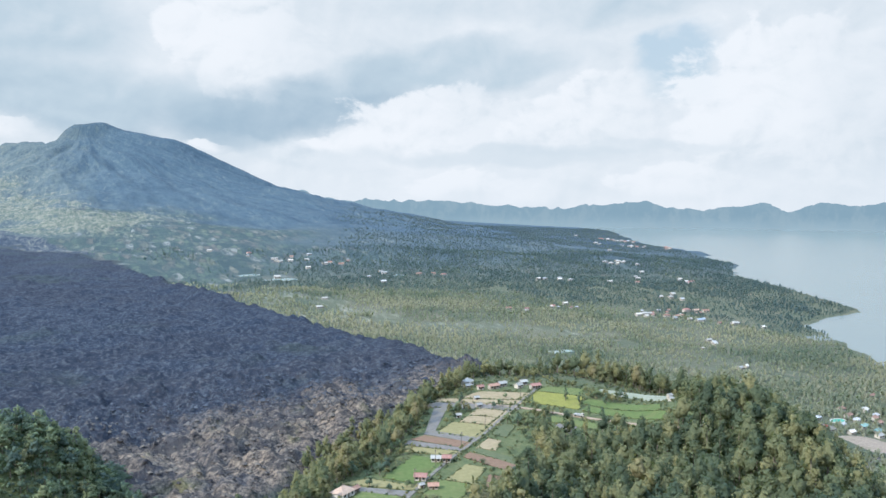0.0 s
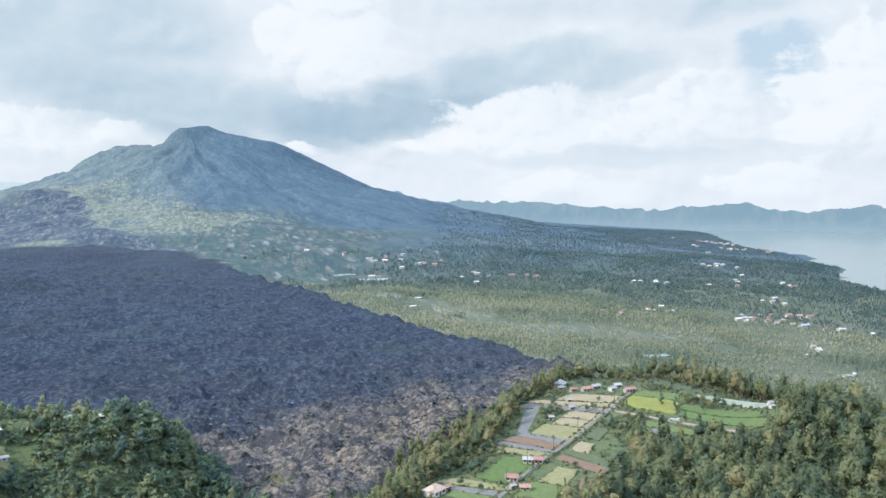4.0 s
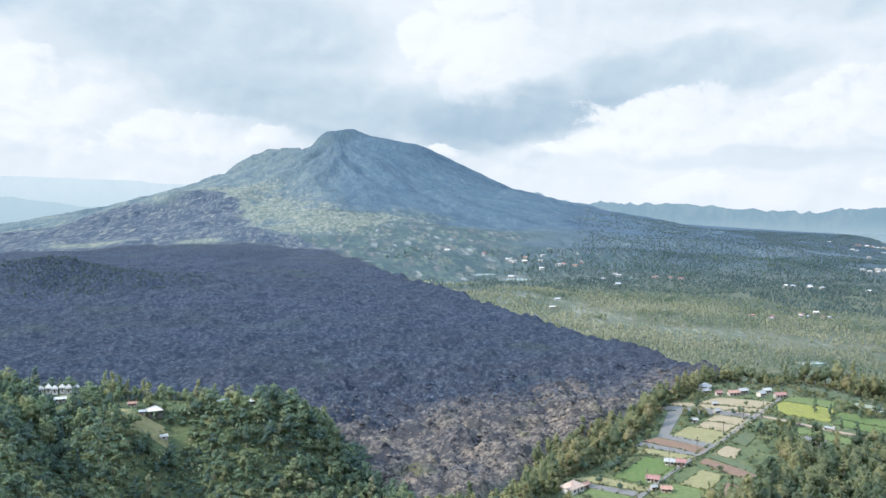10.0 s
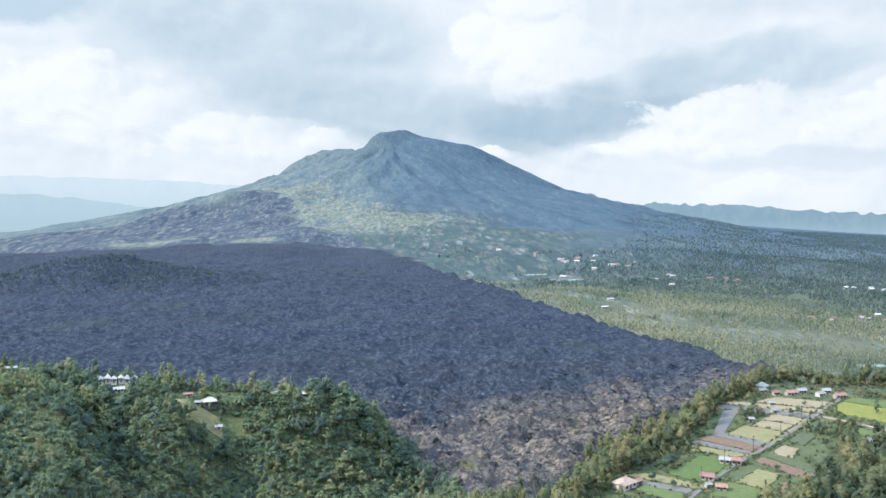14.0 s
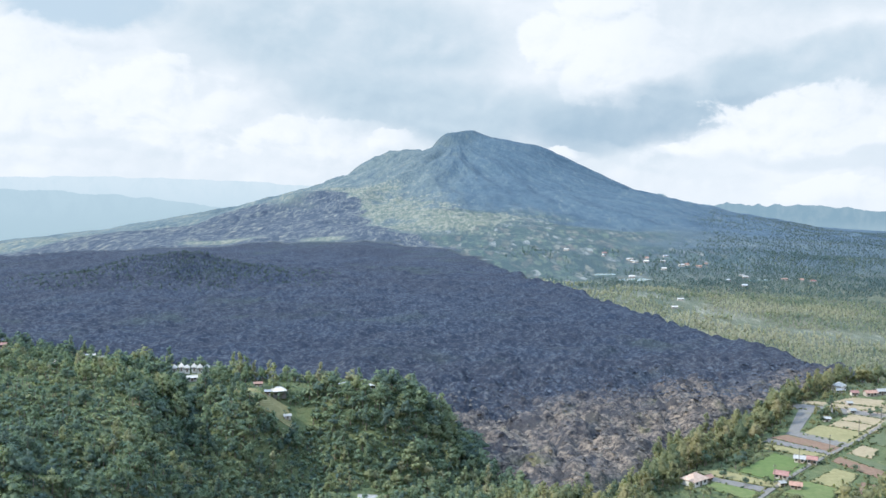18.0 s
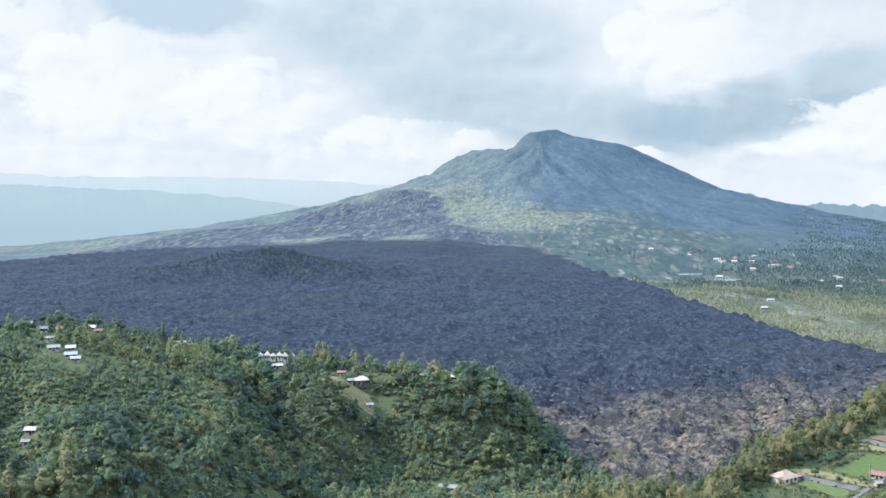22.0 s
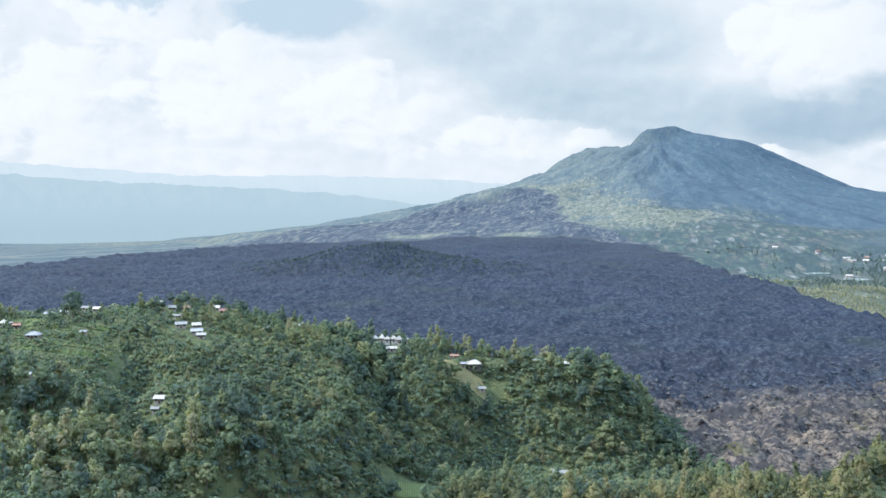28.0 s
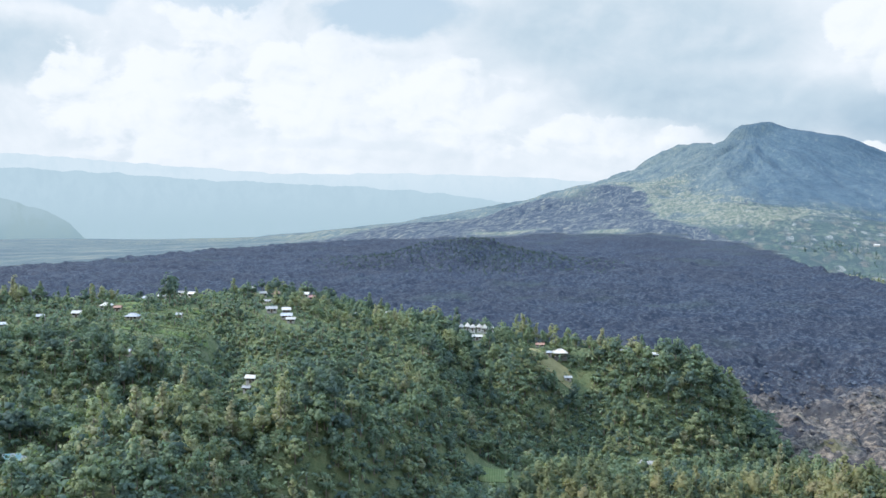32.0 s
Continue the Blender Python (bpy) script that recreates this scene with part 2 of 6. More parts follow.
    g.put(b.inputs["Base Color"], base)
    bump = g.node("ShaderNodeBump", {"Strength": 1.0, "Distance": 1.5, "Height": g.math("ADD", g.math("ADD", n2, grit), g.math("MULTIPLY_ADD", g.math("MULTIPLY", streak, slope), 9.0, g.math("MULTIPLY", n3, 0.2)))}).outputs[0]
    g.put(b.inputs["Normal"], bump)
    return m


GROUND = ground_material()

# ---- shape of the land ----
def hashed(ix, iy, seed):
    n = (ix.astype(np.int64) * 374761393 + iy.astype(np.int64) * 668265263 + seed * 974634721) & 0xFFFFFFFF
    n = ((n ^ (n >> 13)) * 1274126177) & 0xFFFFFFFF
    return ((n ^ (n >> 16)) & 0xFFFF) / 65535.0


def vnoise(x, y, size, seed=0):
    """Smooth value noise, -1 to 1, with features of about size metres."""
    x, y = np.asarray(x, float) / size, np.asarray(y, float) / size
    ix, iy = np.floor(x), np.floor(y)
    fx, fy = x - ix, y - iy
    fx, fy = fx * fx * (3 - 2 * fx), fy * fy * (3 - 2 * fy)
    a, b = hashed(ix, iy, seed), hashed(ix + 1, iy, seed)
    c, d = hashed(ix, iy + 1, seed), hashed(ix + 1, iy + 1, seed)
    return 2 * ((a * (1 - fx) + b * fx) * (1 - fy) + (c * (1 - fx) + d * fx) * fy) - 1


def fbm(x, y, size, octaves=4, seed=0, gain=0.5):
    total, amp = 0.0, 1.0
    for k in range(octaves):
        total = total + amp * vnoise(x + 17.3 * k, y - 9.1 * k, size / 2**k, seed + k)
        amp *= gain
    return total


def sstep(lo, hi, v):
    q = np.clip((v - lo) / (hi - lo), 0, 1)
    return q * q * (3 - 2 * q)


def lerp(a, b, q):
    return a + (b - a) * q


def edge_distance(x, y, line, closed=False):
    """Distance to a line of corners, and whether the point lies inside it."""
    line = list(line)
    if closed:
        line = line + line[:1]
    best = np.full(np.shape(x), 1e18)
    inside = np.zeros(np.shape(x), bool)
    for (ax, ay), (bx, by) in zip(line, line[1:]):
        dx, dy = bx - ax, by - ay
        q = np.clip(((x - ax) * dx + (y - ay) * dy) / (dx * dx + dy * dy), 0, 1)
        best = np.minimum(best, (x - ax - q * dx) ** 2 + (y - ay - q * dy) ** 2)
        if closed and ay != by:
            cross = (ay > y) != (by > y)
            inside ^= cross & (x < (bx - ax) * (y - ay) / (by - ay) + ax)
    return np.sqrt(best), inside


SHORE = [(5200, 5200), (2750, 4900), (2414, 4122), (2354, 3698), (1950, 2847), (1798, 2358), (1655, 1971), (1445, 1721), (1358, 1442), (1235, 1150), (1038, 1076), (1009, 1001), (931, 884), (886, 801), (880, 560), (1100, 200), (1900, -300), (5200, -900)]
LAVA = [(-60, 565), (12, 525), (30, 440), (40, 425), (52, 432), (85, 470), (130, 520), (205, 625), (300, 700), (345, 742), (318, 790), (266, 977), (190, 1316), (130, 1545), (50, 1883), (-20, 2010), (-60, 2110), (-150, 2190), (-330, 2170), (-580, 2140), (-900, 2190), (-1050, 1925), (-1085, 1800), (-1125, 1610), (-1165, 1450), (-1235, 1195), (-1420, 900), (-1900, 500), (-1500, 250), (-800, 420), (-420, 560), (-200, 560)]
CLEARING = [(290, 1420), (335, 1240), (400, 1142), (470, 1105), (570, 1085)]
OLD_FLOW = [(20, 1990), (-10, 2080), (-60, 2215), (-120, 2275), (-205, 2430), (-250, 2640), (-280, 2840), (-320, 3010), (-352, 3200), (-405, 3360), (-455, 3440), (-520, 3400), (-640, 3300), (-820, 3180), (-1020, 2900), (-1150, 2500), (-1180, 2150), (-900, 2120)]
FIELDS_EDGE = [(60, 270), (66, 325), (95, 372), (128, 408), (152, 432), (180, 485), (215, 522), (245, 556), (300, 548), (348, 520), (356, 469), (336, 399), (304, 325), (267, 250), (200, 125), (60, 60)]


WOOD = [(150, 322), (176, 345), (190, 357), (204, 384), (216, 410), (228, 420), (238, 404), (250, 402), (268, 402), (282, 384), (296, 392), (322, 425), (352, 462), (367, 440), (342, 395), (310, 325), (273, 248), (203, 122), (70, 110), (75, 240), (120, 300)]


def signed(x, y, line):
    d, inside = edge_distance(x, y, line, closed=True)
    return np.where(inside, d, -d)


def beside(x, y, line, width):
    """1 on a line of corners, falling off to its sides."""
    return np.exp(-((edge_distance(x, y, line)[0] / width) ** 2))


def hill_top(x):
    return 92 + 0.135 * np.clip(-40 - x, -60, 232)


def ground_height(x, y):
    x, y = np.asarray(x, float), np.asarray(y, float)
    wob = 14 * fbm(x, y, 60, 3, 5)
    # plain that falls to the lake
    d_shore = signed(x + 12 * vnoise(x, y, 70, 3), y + 12 * vnoise(x, y, 70, 4), SHORE)
    plain = 1.0 + 51 * (1 - np.exp(-(np.clip(-d_shore, 0, None) / 720.0) ** 1.7)) + 1.2 * fbm(x, y, 160, 3, 7)
    plain = plain + 12 * np.exp(-(np.hypot(x - 360, y - 700) / 260) ** 2)
    plain = np.where(d_shore > 0, -0.06 * d_shore.clip(0, 80) - 0.4, plain)
    west = sstep(-700, -2200, x)
    plain = lerp(plain, lerp(lerp(24, 0, sstep(2000, 3300, y)), -90, sstep(3500, 4500, np.hypot(x, y))) + 2 * fbm(x, y, 300, 3, 8), west * sstep(1200, 2200, y))
    # lava sheet
    d_lava = signed(x + wob, y + wob, LAVA)
    rough = 2.6 * fbm(x, y, 46, 5, 11, 0.68) + 4.2 * np.abs(fbm(x, y * 1.4, 24, 4, 13, 0.6)) - 1.4
    rough = rough * (1 + 0.85 * sstep(850, 600, y))
    lava_top = lerp(54, 60, sstep(700, 2300, y)) + 4 * fbm(x, y, 420, 2, 12)
    z = lerp(plain, lava_top + rough, sstep(-18, 14, d_lava))
    # low wooded cone that stands in the lava
    q = np.hypot((x + 470) / 1.5, y - 1500)
    z = z + 38 * np.exp(-((q / 95.0) ** 2)) * (1 + 0.2 * vnoise(x, y, 50, 15))
    # the volcano
    cone = volcano(x, y)
    z = np.where(y > 1700, np.maximum(z, cone), z)
    # near country: valley floor, hill to the west, terrace with the fields to the east
    valley = lerp(55, 68, sstep(425, 330, y)) + 9 * sstep(-20, 70, x) * sstep(380, 320, y)
    near = sstep(470, 400, y + wob * 0.6) * sstep(420, 340, np.abs(x))
    z = lerp(z, valley + 1.5 * fbm(x, y, 40, 3, 21), near * sstep(70, 40, x + wob) * sstep(-330, -200, -np.abs(x)))
    front = lerp(452, 120, sstep(-40, -240, x + 0.25 * (y - 330)))  # where the slope begins
    back = 508 - 0.35 * np.clip(-x - 200, 0, 400)
    right = 15 + 8 * vnoise(x, y, 40, 23)
    hill = sstep(-48, 30, y + 0.8 * wob - front) * sstep(40, -25, y + 0.4 * wob - back) * sstep(right + 16, right - 40, x)
    gully = np.exp(-(((x + 112 + 0.5 * (y - 400) + 0.7 * wob) / 18.0) ** 2)) * sstep(490, 420, y) * sstep(230, 300, y)
    gully = gully + 0.5 * np.exp(-(((x + 215 + 0.8 * (y - 330) + 0.8 * wob) / 16.0) ** 2)) * sstep(420, 360, y)
    top = hill_top(x) + 8 * beside(x + 0.3 * wob, y, [(-172, 246), (-150, 264), (-118, 290)], 16) + 7 * beside(x + 0.4 * wob, y, [(-275, 268), (-215, 302), (-180, 316)], 17)
    top = top - 11 * beside(x + 0.5 * wob, y, [(-255, 232), (-190, 284), (-140, 322)], 22) - 8 * beside(x + 0.6 * wob, y, [(-230, 345), (-170, 372), (-120, 372)], 13)
    top = top + 5 * np.exp(-(((x + 18) / 40) ** 2) - ((y - 475) / 28) ** 2)
    top = top + 3.0 * fbm(x, y, 60, 3, 25) - 7 * sstep(380, 200, y) * sstep(-120, -200, x)
    z = lerp(z, top - 24 * gully, hill)
    z = z - 5 * np.exp(-(((x + 193) / 17) ** 2) - ((y - 318) / 17) ** 2)
    z = z - 4.5 * np.exp(-(((x + 204) / 15) ** 2) - ((y - 206) / 15) ** 2)
    far_west = sstep(-330, -480, x) * sstep(700, 450, y)
    z = lerp(z, 107 + 5 * fbm(x, y, 120, 3, 27), far_west * sstep(560, 480, y))
    d_field = signed(x + 0.25 * wob, y + 0.25 * wob, FIELDS_EDGE)
    terrace = 84 + 12 * sstep(268, 325, x) * sstep(455, 395, y) + 0.25 * vnoise(x, y, 60, 29) - 9 * sstep(300, 360, x) * sstep(440, 500, y)
    terrace = terrace - 11 * sstep(-4, 26, signed(x, y, WOOD)) * sstep(300, 265, x)
    fall = 46 + 42 * sstep(285, 335, x) * sstep(560, 500, y)
    z = lerp(z, terrace, sstep(-1.0, 0.04, d_field / fall))
    return z


def volcano(x, y):
    dx, dy = x, y - 4650.0
    r = np.hypot(dx, dy)
    ang = np.arctan2(dx, -dy)  # 0 towards the viewer, positive to the east
    east = np.interp(r, [0, 60, 90, 130, 260, 420, 560, 720, 930, 1210, 1500, 1830, 2250, 3200, 4800], [516, 520, 516, 500, 476, 440, 376, 298, 204, 136, 78, 24, -25, -80, -170])
    west = np.interp(r, [0, 45, 90, 130, 180, 250, 330, 420, 560, 760, 1000, 1360, 1900, 2400, 3200, 4800], [516, 504, 468, 420, 392, 394, 398, 392, 292, 222, 152, 66, 0, -40, -80, -170])
    front = np.interp(r, [0, 70, 130, 400, 800, 1200, 1600, 2000, 2400, 2800, 3300, 4800], [516, 494, 444, 372, 286, 214, 158, 118, 88, 56, 10, -150])
    side = np.where(ang > 0, east, west)
    z = lerp(front, side, sstep(0.1, 1.35, np.abs(ang)))
    z = z + 9 * fbm(x, y, 70, 4, 35, 0.6) * sstep(420, 80, r) * sstep(0, 60, r)
    ribs = (0.55 - 1.5 * np.abs(fbm(ang * 900 + 30 * vnoise(x, y, 300, 30), r * 0.16, 150, 4, 31))) * sstep(60, 500, r) * sstep(2900, 900, r)
    ribs = ribs * sstep(1.5, 1.1, np.abs(ang))
    z = z + 24 * ribs + 9 * fbm(x, y, 240, 5, 33) * sstep(50, 400, r)
    # the older western crater and a young cone on the flank
    q = np.hypot((dx + 300) / 1.25, dy + 120)
    z = z + 16 * np.exp(-(((q - 150) / 45.0) ** 2)) - 52 * np.exp(-((q / 105.0) ** 2))
    q = np.hypot(dx + 620, dy + 1300)
    z = z + 46 * np.exp(-((q / 190.0) ** 2))
    q = np.hypot(dx + 330, dy + 1560)
    z = z + 24 * np.exp(-((q / 130.0) ** 2))
    return z


def build_ground():
    fine = np.radians(np.arange(-52.0, 54.01, 0.16))
    rest = np.radians(np.arange(58.0, 306.0, 4.0))
    az = np.concatenate([fine, rest])
    rad = np.concatenate([[0.0, 60.0, 110.0, 150.0, 180.0], 200.0 * np.exp(np.arange(0, 402) * 0.008), [4980.0]])
    A, R = np.meshgrid(az, rad)
    x, y = R * np.sin(A), R * np.cos(A)
    z = ground_height(x, y)
    na, nr = len(az), len(rad)
    idx = np.arange(nr * na).reshape(nr, na)
    a, b = idx[:-1], idx[1:]
    quads = np.stack([a, np.roll(a, -1, 1), np.roll(b, -1, 1), b], -1).reshape(-1, 4)[:, ::-1]
    me = bpy.data.meshes.new("ground")
    me.vertices.add(nr * na)
    me.vertices.foreach_set("co", np.stack([x, y, z], -1).astype(np.float32).ravel())
    me.loops.add(quads.size)
    me.loops.foreach_set("vertex_index", quads.astype(np.int32).ravel())
    me.polygons.add(len(quads))
    me.polygons.foreach_set("loop_start", np.arange(0, quads.size, 4, dtype=np.int32))
    me.polygons.foreach_set("use_smooth", np.ones(len(quads), bool))
    me.update(calc_edges=True)
    wob = 14 * fbm(x, y, 60, 3, 5)
    d_lava = signed(x + wob, y + wob, LAVA)
    lava = sstep(-14, 8, d_lava)
    # edge of the painted cloud shade: dry is the strip left in sun
    line = y - (606 + 0.31 * x) + 38 * fbm(x, y, 120, 4, 41)
    dry = lava * (0.86 * sstep(38, -38, line) + 0.14 * sstep(330, -40, line)) * np.clip(0.9 + 0.5 * fbm(x, y, 35, 4, 49), 0, 1)
    slope = sstep(2050, 2900, y + 0.25 * np.abs(x)) * (1 - lava)
    # far flat ground takes the slope colours too, for their painted haze
    slope = np.maximum(slope, sstep(-500, -1000, x) * sstep(700, 1200, y) * (1 - lava))
    slope = np.maximum(slope, 0.8 * sstep(1450, 2050, y) * (1 - lava))
    plots = sstep(0.0, 0.5, 1 - np.hypot((x - 210) / 470, (y - 2200) / 850) + 0.35 * fbm(x, y, 200, 4, 43)) * (1 - lava)
    col = np.stack([lava, dry, slope, plots], -1).astype(np.float32)
    me.color_attributes.new("cover", "FLOAT_COLOR", "POINT").data.foreach_set("color", col.ravel())
    az = np.degrees(np.arctan2(x, y))
    # paler ground painted where sun falls on the volcano; the plain's clearing joins below
    sunlit_clearing = 1.35 * np.exp(-(((az + 4.2 + 2.2 * fbm(x, y, 260, 3, 46)) / 2.6) ** 2) - ((y - 3180) / 470) ** 2) + 0.8 * np.exp(-(((az - 1.0) / 4.5) ** 2) - ((y - 2640) / 230) ** 2)
    sunlit_clearing = sunlit_clearing + 0.9 * np.exp(-(((x + 520) / 120) ** 2) - ((y - 2640) / 60) ** 2) + 0.75 * np.exp(-(((x + 1500) / 600) ** 2) - ((y - 2700) / 500) ** 2) + 0.3 * np.exp(-(((az + 10) / 3.0) ** 2) - ((y - 3250) / 250) ** 2)
    sunlit_clearing = sunlit_clearing * (0.85 + 0.6 * fbm(x, y, 170, 5, 45, 0.6) + 0.6 * fbm(x * 1.6, y, 60, 4, 47))
    sunlit_clearing = np.clip(sunlit_clearing + 0.6 * beside(x, y, CLEARING, 75) * (0.75 + 0.9 * fbm(x, y, 45, 4, 48)), 0, 1) * (1 - lava)
    west_gap = np.exp(-(((x + 330) / 75) ** 2) - ((y - 2230) / 50) ** 2) + 1.2 * np.exp(-(((x + 600) / 110) ** 2) - ((y - 2270) / 70) ** 2)
    # sunlit ridge painted: the dark flow thins out along it
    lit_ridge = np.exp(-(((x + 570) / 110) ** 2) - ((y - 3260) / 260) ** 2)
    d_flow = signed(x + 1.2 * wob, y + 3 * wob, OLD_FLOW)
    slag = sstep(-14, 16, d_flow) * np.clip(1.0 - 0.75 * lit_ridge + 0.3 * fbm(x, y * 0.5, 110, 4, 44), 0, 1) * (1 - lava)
    slag = slag * (1 - np.clip(west_gap, 0, 1))
    me.attributes.new("slag", "FLOAT", "POINT").data.foreach_set("value", slag.astype(np.float32).ravel())
    # sunlight painted as paler grass along the flow's eastern edge
    sunlit_band = sstep(-330, -30, d_flow) * sstep(4, -12, d_flow) * sstep(-560, -420, x) * sstep(2250, 2420, y + 0.35 * x) * sstep(3900, 3500, y)
    sunlit_band = sunlit_band * np.clip(0.85 + 0.6 * fbm(x, y * 0.4, 120, 4, 42, 0.6), 0, 1)
    sunlit_clearing = np.clip(sunlit_clearing + (west_gap + 0.8 * sunlit_band + 0.5 * lit_ridge) * (1 - lava), 0, 1)
    me.attributes.new("sunlit_clearing", "FLOAT", "POINT").data.foreach_set("value", sunlit_clearing.astype(np.float32).ravel())
    lush = sstep(640, 560, np.hypot(x, y)) * (1 - lava)
    me.attributes.new("lush", "FLOAT", "POINT").data.foreach_set("value", lush.astype(np.float32).ravel())
    me.materials.append(GROUND)
    return tagged(new("ground", me), "valley floor of dark lava, woodland and farmland below a volcano", "ground", kind="structure")

build_ground()


def water_material():
    m, g, b = material("lake", 0.22)
    p = g.node("ShaderNodeTexCoord").outputs["Object"]
    n = g.noise(g.scaled(p, (0.02, 0.1, 0.1)), 1.0, 4)
    g.put(b.inputs["Base Color"], g.mix(g.noise(p, 0.002, 3), (0.135, 0.170, 0.168), (0.165, 0.200, 0.195)))
    g.put(b.inputs["Normal"], g.node("ShaderNodeBump", {"Strength": 0.5, "Distance": 0.6, "Height": n}).outputs[0])
    b.inputs["IOR"].default_value = 1.33
    b.inputs["Specular IOR Level"].default_value = 0.30
    return m


def build_lake():
    me = bpy.data.meshes.new("lake_water")
    v = [(700, -600, 0), (4990, -600, 0), (4990, 4990, 0), (700, 4990, 0)]
    me.from_pydata(v, [], [(0, 1, 2, 3)])
    me.materials.append(water_material())
    tagged(new("lake_water", me), "wide calm pale grey-blue lake below hills", "lake", kind="structure")


build_lake()


# distance haze painted as colour; the rim glows and takes no sun
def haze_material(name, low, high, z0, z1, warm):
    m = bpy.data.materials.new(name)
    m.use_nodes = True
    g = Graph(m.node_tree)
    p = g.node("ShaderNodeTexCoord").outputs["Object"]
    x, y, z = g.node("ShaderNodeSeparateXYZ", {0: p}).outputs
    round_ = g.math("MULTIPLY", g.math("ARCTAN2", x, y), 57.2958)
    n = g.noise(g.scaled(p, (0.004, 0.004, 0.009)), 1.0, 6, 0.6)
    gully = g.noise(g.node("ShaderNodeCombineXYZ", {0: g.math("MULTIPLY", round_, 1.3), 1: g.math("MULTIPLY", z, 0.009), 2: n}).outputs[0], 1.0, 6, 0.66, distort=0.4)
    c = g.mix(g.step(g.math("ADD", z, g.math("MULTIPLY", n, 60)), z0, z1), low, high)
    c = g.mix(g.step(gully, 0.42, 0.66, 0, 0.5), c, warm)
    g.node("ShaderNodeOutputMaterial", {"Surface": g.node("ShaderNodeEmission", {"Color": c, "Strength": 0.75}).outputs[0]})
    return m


def far_ridge(name, label, crest, radius, foot, mat, rough=8.0, seed=0):
    """A far rim: crest is a row of (azimuth, elevation) in degrees, as seen from mid-height of the flight."""
    a = np.arange(crest[0][0], crest[-1][0] + 0.01, 0.06)
    e = np.interp(a, [c[0] for c in crest], [c[1] for c in crest])
    top = 200 + radius * np.tan(np.radians(e)) + rough * fbm(a * 60, 0 * a, 60, 5, seed, 0.6)
    rows = []
    for k, q in enumerate((0, 0.25, 0.5, 0.75, 1.0)):
        r = radius - 300 * (1 - q)
        rr = r + 40 * fbm(a * 60, 0 * a + 90 * k, 90, 3, seed + 3) * (1 - q)
        zz = lerp(foot, top, q**1.3)
        rows.append(np.stack([rr * np.sin(np.radians(a)), rr * np.cos(np.radians(a)), zz], -1))
    v = np.concatenate(rows)
    n = len(a)
    f = [(k * n + i, k * n + i + 1, (k + 1) * n + i + 1, (k + 1) * n + i) for k in range(4) for i in range(n - 1)]
    me = bpy.data.meshes.new(name)
    me.from_pydata(v.tolist(), [], f)
    me.materials.append(mat)
    return tagged(new(name, me), label, "mountain ridge", kind="structure")


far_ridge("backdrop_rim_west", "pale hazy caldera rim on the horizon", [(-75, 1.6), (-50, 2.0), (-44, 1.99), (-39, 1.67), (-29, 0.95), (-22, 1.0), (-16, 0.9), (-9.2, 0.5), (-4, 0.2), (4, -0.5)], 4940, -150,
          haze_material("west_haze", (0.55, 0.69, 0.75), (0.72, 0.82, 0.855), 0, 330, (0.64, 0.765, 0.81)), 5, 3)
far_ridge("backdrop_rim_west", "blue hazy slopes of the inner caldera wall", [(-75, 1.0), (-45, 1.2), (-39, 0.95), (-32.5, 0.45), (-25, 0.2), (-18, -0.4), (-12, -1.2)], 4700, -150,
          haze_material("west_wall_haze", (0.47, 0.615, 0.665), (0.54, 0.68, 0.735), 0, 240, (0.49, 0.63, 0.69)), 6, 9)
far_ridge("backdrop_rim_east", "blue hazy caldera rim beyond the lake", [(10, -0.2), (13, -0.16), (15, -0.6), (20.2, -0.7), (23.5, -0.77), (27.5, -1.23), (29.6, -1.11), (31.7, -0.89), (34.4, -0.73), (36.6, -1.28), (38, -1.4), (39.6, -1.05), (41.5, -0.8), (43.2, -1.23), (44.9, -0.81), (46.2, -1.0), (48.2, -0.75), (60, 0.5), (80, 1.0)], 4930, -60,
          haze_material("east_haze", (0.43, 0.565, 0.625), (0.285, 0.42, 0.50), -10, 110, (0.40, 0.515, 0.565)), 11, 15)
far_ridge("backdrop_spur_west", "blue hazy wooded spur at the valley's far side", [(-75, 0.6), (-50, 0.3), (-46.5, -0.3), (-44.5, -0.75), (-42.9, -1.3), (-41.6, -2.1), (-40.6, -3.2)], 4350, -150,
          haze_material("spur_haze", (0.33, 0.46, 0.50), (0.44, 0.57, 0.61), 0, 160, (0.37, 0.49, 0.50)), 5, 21)

